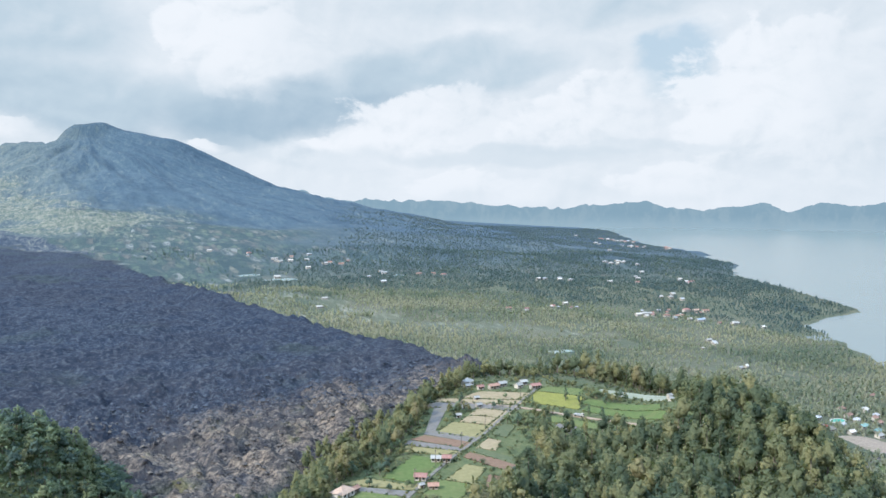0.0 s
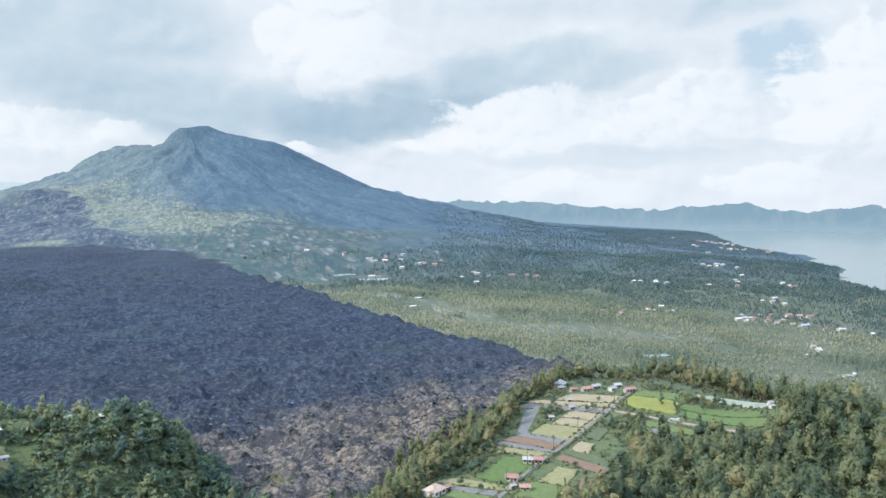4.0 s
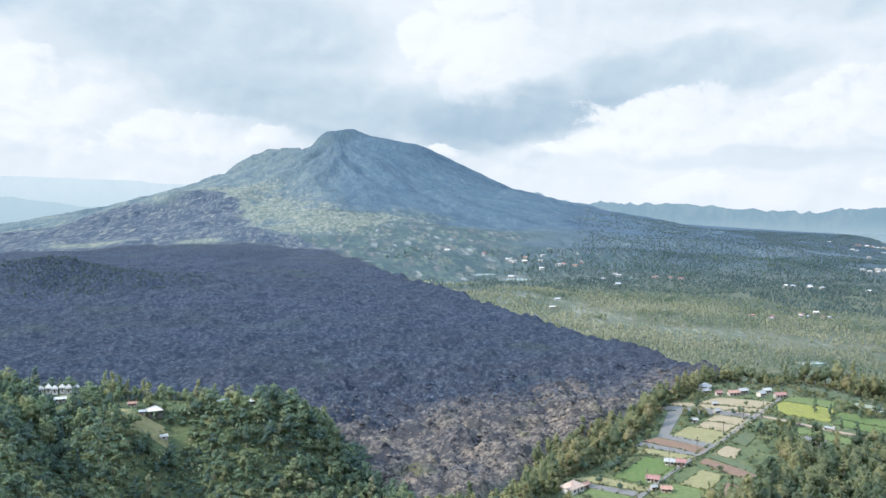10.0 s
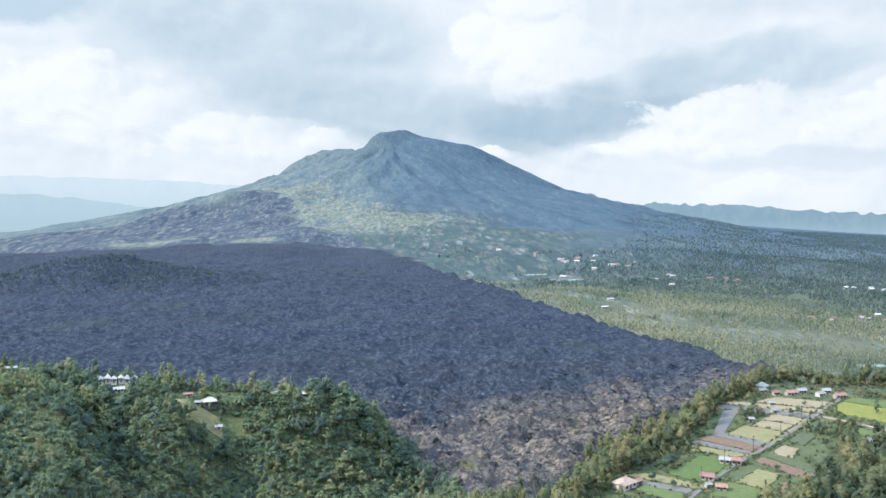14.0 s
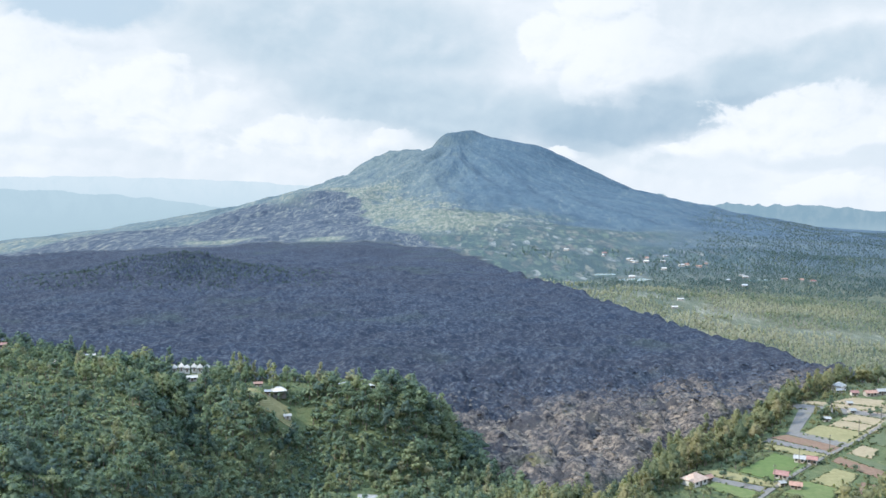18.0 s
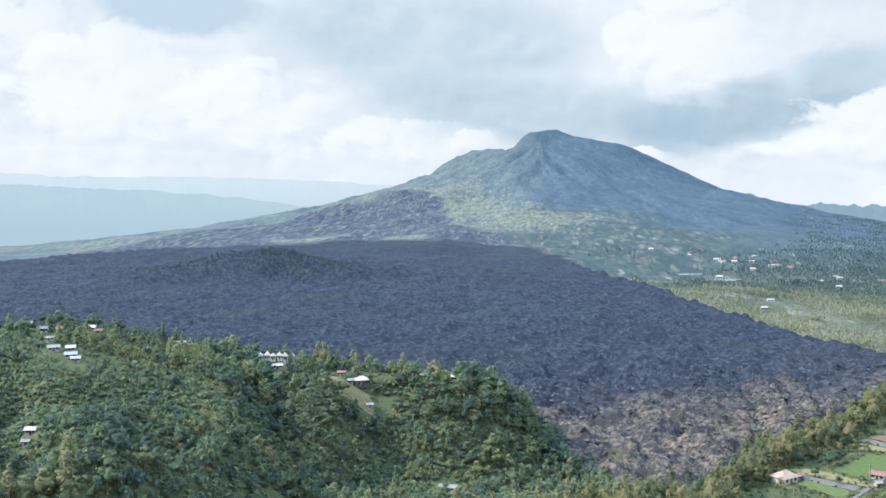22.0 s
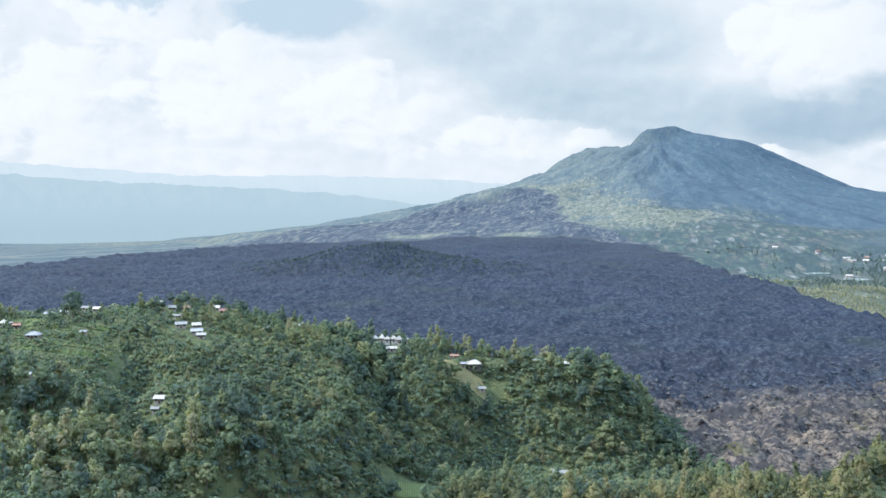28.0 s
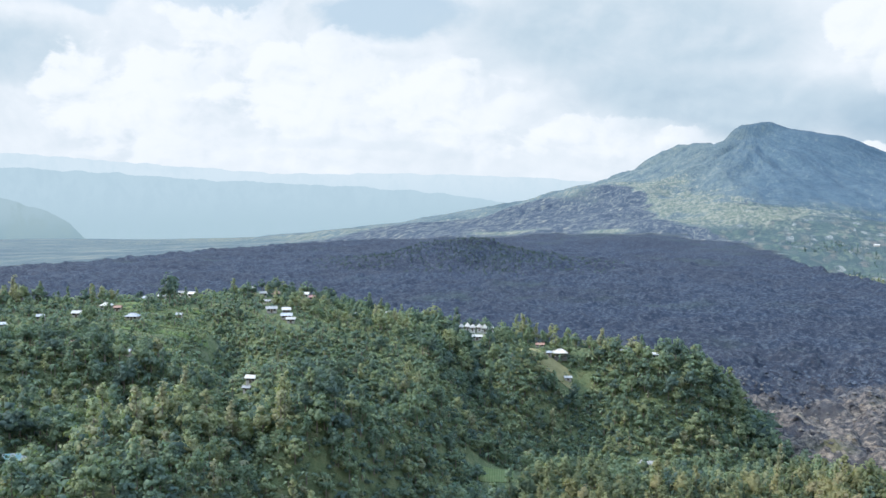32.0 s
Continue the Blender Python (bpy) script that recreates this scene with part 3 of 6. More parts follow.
# ---- where the houses stand: x, y, turn (degrees), width, depth, wall height, roof, form ----
FARM_HOUSES = [
    (98, 359, 38, 8.5, 6.5, 3.2, "clay", "hip"), (104.5, 362.5, 38, 4.5, 3.2, 2.4, "rust", "gable"), (136, 366, -30, 7, 5, 2.8, "red", "gable"),
    (152, 388, -28, 5.5, 4.5, 2.8, "tin", "gable"), (156.5, 385.5, -28, 5, 4.5, 3.2, "red", "gable"), (137, 353, -20, 5.5, 4, 2.5, "rust", "gable"), (132.5, 356.5, 20, 3, 2.4, 2.2, "tin", "gable"),
    (251, 522, 5, 7, 5, 3, "tin", "gable"), (243, 518, 5, 9, 5, 2.8, "rust", "gable"), (268, 508, 5, 9, 5, 3, "red", "gable"), (259, 514, 20, 6, 5, 2.8, "tin", "gable"), (266, 521, 0, 6, 4.5, 3, "tin", "gable"),
    (234, 519, 0, 5, 4, 2.6, "red", "gable"), (231, 533, 40, 6, 6, 4, "tin", "hip"), (228, 526, 10, 6, 4, 2.5, "tin", "gable"), (220, 494, 10, 4, 3, 2.2, "tin", "gable"), (214, 477, 15, 4.5, 3.5, 2.2, "tin", "gable"), (193, 459, 0, 4.5, 3, 2.2, "tin", "gable"),
    (329, 448, 10, 3.6, 3, 4.2, "tin", "gable"), (324, 440, 10, 3, 3, 2.5, "tin", "gable"),
]
HILL_HOUSES = [
    (-234, 408, 30, 8, 5, 2.8, "tin", "gable"), (-227, 411, 30, 6, 5, 3, "white", "gable"), (-223, 404, 25, 8, 5, 2.8, "grey", "gable"), (-219, 401, 25, 6, 4, 2.6, "white", "gable"),
    (-275, 457, 15, 6, 5, 3.4, "white", "gable"), (-261, 447, 10, 6, 4.5, 3, "tin", "gable"), (-254, 449, 10, 7, 5, 3, "rust", "hip"), (-247, 427, 10, 7, 3, 2.4, "tin", "gable"), (-245, 466, 10, 7, 5, 3, "white", "gable"), (-237, 460, 20, 5, 4, 3, "red", "gable"),
    (-302, 437, 5, 6, 5, 3, "white", "gable"), (-312, 442, 5, 8, 4, 3, "tin", "gable"), (-317, 429, 5, 6, 4, 3, "tin", "gable"), (-323, 424, 10, 7, 4, 2.8, "grey", "gable"), (-316, 381, 20, 8, 6, 3, "white", "hip"), (-309, 381, 20, 5, 4, 2.6, "rust", "gable"),
    (-314, 357, 20, 6, 5, 2.8, "white", "gable"), (-323, 343, 20, 6, 4, 2.8, "grey", "gable"), (-280, 356, 15, 9, 6, 2.8, "grey", "hip"), (-206, 447, 10, 6, 4, 2.8, "white", "gable"), (-200, 481, 15, 8, 5, 2.8, "white", "gable"), (-194, 484, 15, 7, 4, 2.6, "tin", "gable"), (-201, 473, 50, 5, 4, 2.6, "rust", "gable"),
    (-194, 321, 10, 6, 4.5, 2.8, "white", "gable"), (-192, 314, 10, 4, 3, 2.2, "tin", "gable"), (-256, 289, 10, 5, 4, 2.8, "rust", "gable"), (-234, 293, 0, 6, 3, 2.2, "grey", "gable"), (-164, 301, 10, 3.5, 3, 2.2, "white", "gable"),
    (-142, 474, 20, 8, 4, 2.6, "white", "gable"),
    (-97, 455, 10, 4, 3, 2.4, "grey", "gable"), (-86, 450, 25, 5, 3, 2.0, "white", "gable"), (-103, 460, 15, 6, 3, 2.2, "rust", "gable"), (-62, 483, 20, 6, 4, 2.6, "grey", "gable"), (-45, 482, 0, 5, 4, 3, "white", "gable"),
    (-184, 220, 10, 4, 3, 2.2, "rust", "gable"), (-41, 411, -5, 13, 5, 2.6, "tin", "gable"), (-321, 318, 20, 6, 4, 2.8, "grey", "gable"), (-272, 382, 10, 4, 3, 2.4, "grey", "gable"),
]
LAKE_HOUSES = [
    (565, 574, 10, 9, 6, 3, "grey", "hip"), (575, 576, 10, 8, 6, 3, "grey", "hip"), (648, 594, 30, 9, 7, 4, "white", "gable"), (632, 569, 20, 9, 7, 3, "rust", "gable"), (594, 545, 10, 10, 6, 3, "teal", "gable"), (595, 531, 25, 9, 6, 3, "teal", "hip"), (566, 531, 10, 8, 6, 3, "white", "gable"), (644, 578, 10, 8, 6, 3, "grey", "hip"), (615, 581, 15, 9, 6, 3, "rust", "gable"), (609, 566, 40, 8, 6, 3, "grey", "hip"), (621, 554, 10, 8, 6, 3, "rust", "gable"), (578, 552, 5, 7, 5, 3, "grey", "gable"), (582, 518, 10, 8, 6, 3, "tin", "gable"), (630, 603, 10, 8, 6, 3, "rust", "hip"),
    (816, 1196, 10, 14, 8, 4, "white", "gable"), (832, 1204, 0, 12, 8, 4, "tin", "gable"), (824, 1186, 30, 10, 7, 3, "white", "gable"), (845, 1208, 0, 10, 7, 3, "tin", "gable"), (932, 1227, 10, 16, 9, 5, "red", "hip"), (948, 1222, 0, 14, 8, 4, "clay", "gable"), (962, 1215, -10, 13, 8, 4, "rust", "gable"), (941, 1205, 10, 12, 7, 3, "rust", "hip"), (888, 1133, 5, 20, 8, 4, "blue", "gable"), (900, 1142, 40, 12, 6, 4, "tin", "gable"), (860, 1182, 0, 13, 8, 4, "rust", "hip"), (874, 1176, 0, 10, 7, 4, "rust", "gable"), (859, 1160, 10, 9, 7, 3, "grey", "gable"), (917, 1092, 20, 10, 8, 4, "white", "gable"), (928, 1096, 0, 10, 7, 3, "white", "hip"), (908, 1051, 0, 8, 6, 3, "tin", "gable"), (940, 1053, 10, 9, 7, 4, "white", "gable"), (898, 1100, 0, 8, 6, 3, "red", "gable"), (880, 1150, 0, 9, 6, 3, "tin", "gable"),
    (1011, 1373, 10, 12, 9, 6, "white", "gable"), (990, 1350, 0, 10, 8, 5, "tin", "gable"), (1000, 1330, 0, 10, 8, 4, "grey", "gable"), (975, 1360, 10, 10, 7, 4, "white", "gable"), (751, 1317, 0, 11, 7, 4, "white", "gable"), (620, 1267, 0, 12, 6, 3, "rust", "gable"), (640, 1246, 10, 10, 6, 3, "tin", "gable"), (650, 1262, 0, 9, 6, 3, "red", "gable"), (777, 973, 0, 9, 6, 3, "tin", "gable"), (766, 947, 20, 9, 6, 3, "white", "gable"), (773, 958, 0, 8, 6, 3, "grey", "gable"), (725, 920, 10, 5, 4, 3, "white", "gable"), (683, 800, 10, 9, 6, 3, "tin", "gable"), (698, 808, 30, 8, 6, 3, "white", "gable"), (718, 651, 0, 9, 6, 3, "rust", "gable"),
    (353, 1392, 0, 12, 7, 3, "tin", "gable"), (321, 1299, 10, 12, 6, 3, "white", "gable"), (407, 1897, 0, 13, 9, 4, "white", "gable"), (336, 1690, 0, 14, 9, 4, "white", "gable"), (470, 1850, 0, 14, 9, 4, "tin", "gable"), (250, 2000, 0, 13, 9, 4, "white", "gable"), (420, 1790, 0, 12, 8, 4, "white", "gable"), (561, 1723, 0, 14, 8, 4, "tin", "gable"), (520, 1600, 0, 12, 8, 4, "grey", "gable"), (1200, 1750, 0, 12, 8, 4, "white", "gable"), (1150, 1700, 0, 12, 8, 4, "tin", "gable"), (1700, 3050, 0, 18, 10, 5, "tin", "gable"), (1770, 3120, 0, 18, 10, 5, "white", "gable"), (1850, 3060, 0, 18, 10, 5, "tin", "gable"), (1660, 2700, 0, 16, 10, 5, "white", "gable"), (1550, 2500, 0, 16, 10, 5, "tin", "gable"), (1900, 3250, 0, 18, 10, 5, "white", "gable"), (1400, 2200, 0, 14, 9, 4, "tin", "gable"),
]


def far_villages():
    """Loose clusters along the far shore and on the farmed lower slope."""
    r = np.random.default_rng(23)
    out = []
    for cx, cy, sx, sy, n, w in ((1215, 1875, 60, 40, 8, 13), (1870, 2960, 110, 130, 20, 19), (1740, 2560, 80, 120, 12, 17), (960, 1600, 120, 40, 7, 12), (1180, 1640, 60, 60, 6, 12), (430, 1930, 110, 90, 12, 12), (620, 1700, 120, 50, 6, 12), (880, 1210, 45, 30, 8, 9), (700, 1275, 60, 30, 5, 9)):
        for k in range(n):
            x, y = cx + sx * r.uniform(-1, 1), cy + sy * r.uniform(-1, 1)
            if signed(np.array(x), np.array(y), SHORE) > -22:
                x -= 160
            out.append((x, y, float(r.integers(-30, 30)), w * r.uniform(0.7, 1.2), w * 0.6, 0.3 * w, str(r.choice(["tin", "white", "rust", "grey", "red"])), str(r.choice(["gable", "hip"]))))
    return out


FAR_HOUSES = far_villages()

# ---- vegetation ----
def part(name, bm, mat, parent=None, label=""):
    """Links a bmesh as one mesh object under a thing or a part."""
    me = bpy.data.meshes.new(name)
    bm.to_mesh(me)
    bm.free()
    me.materials.append(mat)
    ob = new(name, me)
    ob.parent = parent
    if label:
        ob["label"] = label
    return ob


def leaf_material(name, stops, random_by="tint", see_through=0.28, grain=1.9, mottle=1.0):
    m = bpy.data.materials.new(name)
    m.use_nodes = True
    g = Graph(m.node_tree)
    if random_by == "tint":
        tint = g.node("ShaderNodeAttribute", attribute_name="tint").outputs["Fac"]
    else:
        tint = g.math("MULTIPLY_ADD", g.node("ShaderNodeObjectInfo").outputs["Random"], 0.55, 0.08)
    leaf = g.node("ShaderNodeNewGeometry").outputs["Random Per Island"]
    p = g.node("ShaderNodeTexCoord").outputs["Object"]
    spots = g.noise(p, grain, 4, 0.7)
    tint = g.math("ADD", tint, g.math("MULTIPLY", g.math("SUBTRACT", leaf, 0.5), 0.14), clamp=True)
    c = g.ramp(tint, stops)
    c = g.mix(g.step(spots, 0.35, 0.68), g.mix(mottle, c, (0.58, 0.64, 0.66), "MULTIPLY"), g.mix(mottle, c, (1.28, 1.24, 1.10), "MULTIPLY"))
    d = g.node("ShaderNodeBsdfPrincipled", {"Base Color": c, "Roughness": 0.6, "Normal": g.node("ShaderNodeBump", {"Strength": 0.5, "Distance": 0.6 / grain, "Height": spots}).outputs[0]})
    d.inputs["Specular IOR Level"].default_value = 0.1
    t = g.node("ShaderNodeBsdfTranslucent", {"Color": g.mix(1.0, c, (1.1, 1.25, 0.6), "MULTIPLY")})
    s = g.node("ShaderNodeMixShader", {0: see_through, 1: d.outputs[0], 2: t.outputs[0]})
    g.node("ShaderNodeOutputMaterial", {"Surface": s.outputs[0]})
    return m


LEAF_STOPS = [(0.0, (0.072, 0.102, 0.072)), (0.3, (0.122, 0.150, 0.092)), (0.55, (0.190, 0.200, 0.112)), (0.8, (0.252, 0.240, 0.130)), (1.0, (0.270, 0.238, 0.145))]
# bluer, with raised darks: air haze put into the hill's leaf colour
HILL_STOPS = [(0.0, (0.096, 0.138, 0.124)), (0.22, (0.126, 0.174, 0.140)), (0.42, (0.158, 0.214, 0.146)), (0.6, (0.206, 0.246, 0.152)), (0.8, (0.258, 0.276, 0.160)), (1.0, (0.250, 0.244, 0.166))]
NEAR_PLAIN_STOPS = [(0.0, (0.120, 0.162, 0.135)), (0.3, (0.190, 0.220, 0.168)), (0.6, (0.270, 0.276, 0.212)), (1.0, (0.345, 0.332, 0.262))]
# leaf colours darkened for cloud shade and blued for haze
SHADE_HAZE_STOPS = [(0.0, (0.078, 0.120, 0.138)), (0.3, (0.118, 0.156, 0.156)), (0.55, (0.175, 0.205, 0.165)), (0.8, (0.235, 0.255, 0.180)), (1.0, (0.265, 0.270, 0.195))]
# most distant leaves: the blue of the air is mixed into them
HAZE_STOPS = [(0.0, (0.080, 0.120, 0.145)), (0.5, (0.104, 0.145, 0.166)), (1.0, (0.135, 0.170, 0.176))]
CONE_STOPS = [(0.0, (0.024, 0.044, 0.048)), (1.0, (0.060, 0.088, 0.074))]
LEAF, LEAF_TREE = leaf_material("leaves", LEAF_STOPS, see_through=0.36, mottle=0.7), leaf_material("tree_leaves", HILL_STOPS, "object", see_through=0.36, mottle=0.7)
LEAF_HILL = leaf_material("hill_leaves", HILL_STOPS, see_through=0.36, mottle=0.7)
LEAF_SHADE_HAZE, LEAF_HAZE = leaf_material("shaded_hazed_leaves", SHADE_HAZE_STOPS, see_through=0.45, grain=0.9, mottle=0.45), leaf_material("hazed_leaves", HAZE_STOPS, see_through=0.45, grain=0.5, mottle=0.3)
LEAF_CONE = leaf_material("cone_leaves", CONE_STOPS, see_through=0.2, grain=0.6, mottle=0.4)
LEAF_NEAR_PLAIN = leaf_material("olive_leaves", NEAR_PLAIN_STOPS, see_through=0.45, grain=0.9, mottle=0.5)


def bark_material():
    m, g, b = material("bark", 0.9)
    p = g.node("ShaderNodeTexCoord").outputs["Object"]
    g.put(b.inputs["Base Color"], g.ramp(g.noise(g.scaled(p, (3, 3, 0.6)), 1.0, 5), [(0.3, (0.10, 0.085, 0.065)), (0.7, (0.26, 0.23, 0.19))]))
    return m


BARK = bark_material()
rng = np.random.default_rng(7)


def unit(v):
    return v / np.maximum(np.linalg.norm(v, axis=-1, keepdims=True), 1e-9)


PHI = (1 + 5**0.5) / 2
ICO_V = np.array([(-1, PHI, 0), (1, PHI, 0), (-1, -PHI, 0), (1, -PHI, 0), (0, -1, PHI), (0, 1, PHI), (0, -1, -PHI), (0, 1, -PHI), (PHI, 0, -1), (PHI, 0, 1), (-PHI, 0, -1), (-PHI, 0, 1)]) / math.hypot(1, PHI)
ICO_F = np.array([(0, 11, 5), (0, 5, 1), (0, 1, 7), (0, 7, 10), (0, 10, 11), (1, 5, 9), (5, 11, 4), (11, 10, 2), (10, 7, 6), (7, 1, 8), (3, 9, 4), (3, 4, 2), (3, 2, 6), (3, 6, 8), (3, 8, 9), (4, 9, 5), (2, 4, 11), (6, 2, 10), (8, 6, 7), (9, 8, 1)])
OCT_V = np.array([(1, 0, 0), (-1, 0, 0), (0, 1, 0), (0, -1, 0), (0, 0, 1), (0, 0, -1)], float)
OCT_F = np.array([(0, 2, 4), (2, 1, 4), (1, 3, 4), (3, 0, 4), (2, 0, 5), (1, 2, 5), (3, 1, 5), (0, 3, 5)])


class Plant:
    """Points, their normals, triangles and what each triangle is: 0 leaf spray, 1 wood, 2 foliage clump."""

    def __init__(self, heart=(0, 0, 4.0)):
        self.v, self.m, self.f, self.k, self.n = [], [], [], [], 0
        self.heart = np.array(heart, float)

    def add(self, v, f, kind, normal):
        self.v.append(np.asarray(v, float))
        self.m.append(np.asarray(normal, float))
        self.f.append(np.asarray(f) + self.n)
        self.k.append(np.full(len(f), kind))
        self.n += len(v)

    def sprays(self, r, centres, radii, n, leaf, lift=0.3):
        """Small leaf sprays round the clumps' skins, shaded like the crown that they make up."""
        k = r.integers(0, len(centres), n)
        d = unit(r.normal(size=(n, 3)) + np.array([0, 0, 0.35]))
        p = centres[k] + d * radii[k] * r.uniform(0.8, 1.28, (n, 1))
        nrm = unit(0.9 * d + 0.7 * unit(p - self.heart) + 0.32 * r.normal(size=(n, 3)) + np.array([0, 0, lift]))
        a = unit(np.cross(nrm, r.normal(size=(n, 3))) + 0.5 * r.normal(size=(n, 3)))
        b = unit(np.cross(nrm, a))
        s = leaf * r.uniform(0.6, 1.35, (n, 1))
        q = np.stack([p + a * s, p - a * s * r.uniform(0.3, 0.8, (n, 1)) + b * s * 0.8, p - a * s * 0.5 - b * s * r.uniform(0.5, 1.0, (n, 1))], 1)
        tri = np.arange(3 * n).reshape(-1, 3)
        away = np.einsum("ij,ij->i", np.cross(q[:, 1] - q[:, 0], q[:, 2] - q[:, 0]), nrm) < 0
        tri[away] = tri[away][:, ::-1]
        self.add(q.reshape(-1, 3), tri, 0, np.repeat(nrm, 3, 0))

    def clumps(self, r, centres, radii, shape=(OCT_V, OCT_F), rough=0.28):
        for c, rad in zip(centres, radii):
            turn = np.linalg.qr(r.normal(size=(3, 3)))[0]
            v = shape[0] @ turn * (1 + rough * r.uniform(-1, 1, (len(shape[0]), 1)))
            self.add(c + v * rad, shape[1] if np.linalg.det(turn) > 0 else shape[1][:, ::-1], 2, unit(v + 0.5 * unit(c + v * rad - self.heart)))

    def stem(self, h, r0, r1, sides=4, lean=(0, 0), base=0.0):
        a = np.arange(sides) * 2 * math.pi / sides
        ring = np.stack([np.cos(a), np.sin(a), 0 * a], -1)
        lo = ring * r0 + np.array([0, 0, base - 0.4])
        hi = ring * r1 + np.array([lean[0], lean[1], h])
        i = np.arange(sides)
        j = (i + 1) % sides
        self.add(np.concatenate([lo, hi]), np.concatenate([np.stack([i, j, j + sides], -1), np.stack([i, j + sides, i + sides], -1)]), 1, np.concatenate([ring, ring]))

    def done(self):
        return np.concatenate(self.v), np.concatenate(self.f), np.concatenate(self.k), np.concatenate(self.m)


def broadleaf(seed, n, leaf, height=1.0, width=1.0, limbs=0, trunk=4):
    r = np.random.default_rng(seed)
    m = r.integers(11, 14)
    c = unit(r.normal(size=(m, 3)) * np.array([1, 1, 0.8])) * r.uniform(0.55, 1.15, (m, 1)) * np.array([2.1, 2.1, 1.8]) * np.array([width, width, height])
    c[:, 2] += 4.1 * height
    c[0] = (0.2, 0, 6.0 * height)
    c[1] = (0, 0.2, 4.0 * height)
    rad = r.uniform(0.55, 1.15, (m, 1)) * width * np.array([1, 1, 0.85])
    rad[1] = 1.7 * width
    p = Plant((0, 0, 3.4 * height))
    p.stem(4.2 * height, 0.26, 0.10, trunk)
    for k in range(limbs):
        p.stem(c[k + 2][2], 0.10, 0.04, 5, c[k + 2][:2], 1.8 * height)
    p.clumps(r, c, rad * 0.86, rough=0.38)
    p.sprays(r, c, rad * 1.08, int(1.1 * n), 0.8 * leaf)
    return p.done()


def round_top(seed, n, leaf, limbs=0, trunk=4):
    """Tall tree with one full rounded crown, bulging unevenly."""
    r = np.random.default_rng(seed)
    m = 9
    c = unit(r.normal(size=(m, 3))) * r.uniform(0.45, 1.0, (m, 1)) * np.array([1.5, 1.5, 2.4]) + np.array([0, 0, 5.6])
    c[0], c[1] = (0.2, 0.1, 8.0), (-0.1, 0.0, 5.6)
    rad = r.uniform(1.2, 1.7, (m, 1)) * np.array([1, 1, 1.05])
    rad[1] = (2.3, 2.3, 2.9)
    p = Plant((0.3, 0, 4.6))
    p.stem(5.5, 0.3, 0.12, trunk)
    for k in range(limbs):
        p.stem(c[k + 2][2], 0.10, 0.04, 5, c[k + 2][:2], 2.4)
    p.clumps(r, c, rad * 0.9)
    p.sprays(r, c, rad * 1.05, int(1.1 * n), 0.82 * leaf, 0.15)
    return p.done()


def airy(seed, n, leaf, limbs=0, trunk=4):
    """Tall slender tree with tufts along its stem."""
    r = np.random.default_rng(seed)
    m = 8
    z = np.linspace(2.4, 9.8, m)
    a = r.uniform(0, 6.28, m)
    o = np.interp(z, [2, 5, 10], [1.0, 1.3, 0.2])
    c = np.stack([o * np.cos(a), o * np.sin(a), z], -1)
    rad = np.interp(z, [2, 5, 10], [1.1, 1.35, 0.7])[:, None] * np.array([1, 1, 0.95]) * r.uniform(0.75, 1.15, (m, 1))
    p = Plant((0, 0, 4.5))
    p.stem(9.4, 0.2, 0.05, trunk)
    for k in range(limbs):
        p.stem(c[k][2], 0.07, 0.03, 5, c[k][:2], c[k][2] - 1.2)
    p.clumps(r, c, rad * 0.75, rough=0.35)
    p.sprays(r, c, rad, n, leaf, 0.4)
    return p.done()


def conifer(seed, n, leaf, trunk=4):
    r = np.random.default_rng(seed)
    z = np.linspace(0.9, 11.2, 15)
    a = r.uniform(0, 6.28, 15)
    o = (12.2 - z) * 0.12
    c = np.stack([o * np.cos(a), o * np.sin(a), z], -1)
    rad = (0.35 + (12 - z) * 0.115)[:, None] * np.array([1, 1, 0.8])
    p = Plant((0, 0, 3.5))
    p.stem(11.5, 0.22, 0.03, trunk)
    p.clumps(r, c, rad * 0.8, (OCT_V, OCT_F), 0.3)
    p.sprays(r, c, rad, n, leaf, 0.1)
    return p.done()


def banana(seed, blades):
    """Clump of long arching blades."""
    r = np.random.default_rng(seed)
    p = Plant()
    p.stem(2.2, 0.22, 0.14, 4)
    for k in range(blades):
        a = r.uniform(0, 6.28)
        side, way = np.array([-math.sin(a), math.cos(a), 0]), np.array([math.cos(a), math.sin(a), 0])
        foot = np.array([*(r.normal(size=2) * 0.5), 1.6 + r.uniform(0, 1.0)])
        length, rise = r.uniform(1.6, 2.4), r.uniform(0.8, 1.7)
        pts = []
        for q, w in zip((0, 0.33, 0.67, 1), (0.16, 0.38, 0.36, 0.06)):
            c = foot + way * length * q + np.array([0, 0, rise * 2.2 * q - 2.6 * rise * q**2])
            pts += [c - side * w, c + side * w]
        p.add(pts, [f for i in (0, 2, 4) for f in ((i, i + 3, i + 1), (i, i + 2, i + 3))], 0, np.repeat(unit(np.array([0, 0, 0.9]) + 0.5 * way + 0.2 * r.normal(size=3))[None], 8, 0))
    return p.done()


def bush(seed, n, leaf, lumps=3):
    r = np.random.default_rng(seed)
    c = np.stack([*(r.normal(size=(2, lumps)) * 0.7), r.uniform(0.5, 1.2, lumps)], -1)
    rad = r.uniform(0.7, 1.1, (lumps, 1)) * np.array([1, 1, 0.85])
    p = Plant((0, 0, 0))
    p.clumps(r, c, rad * 0.85, (OCT_V, OCT_F), 0.3)
    p.sprays(r, c, rad, n, leaf, 0.5)
    return p.done()


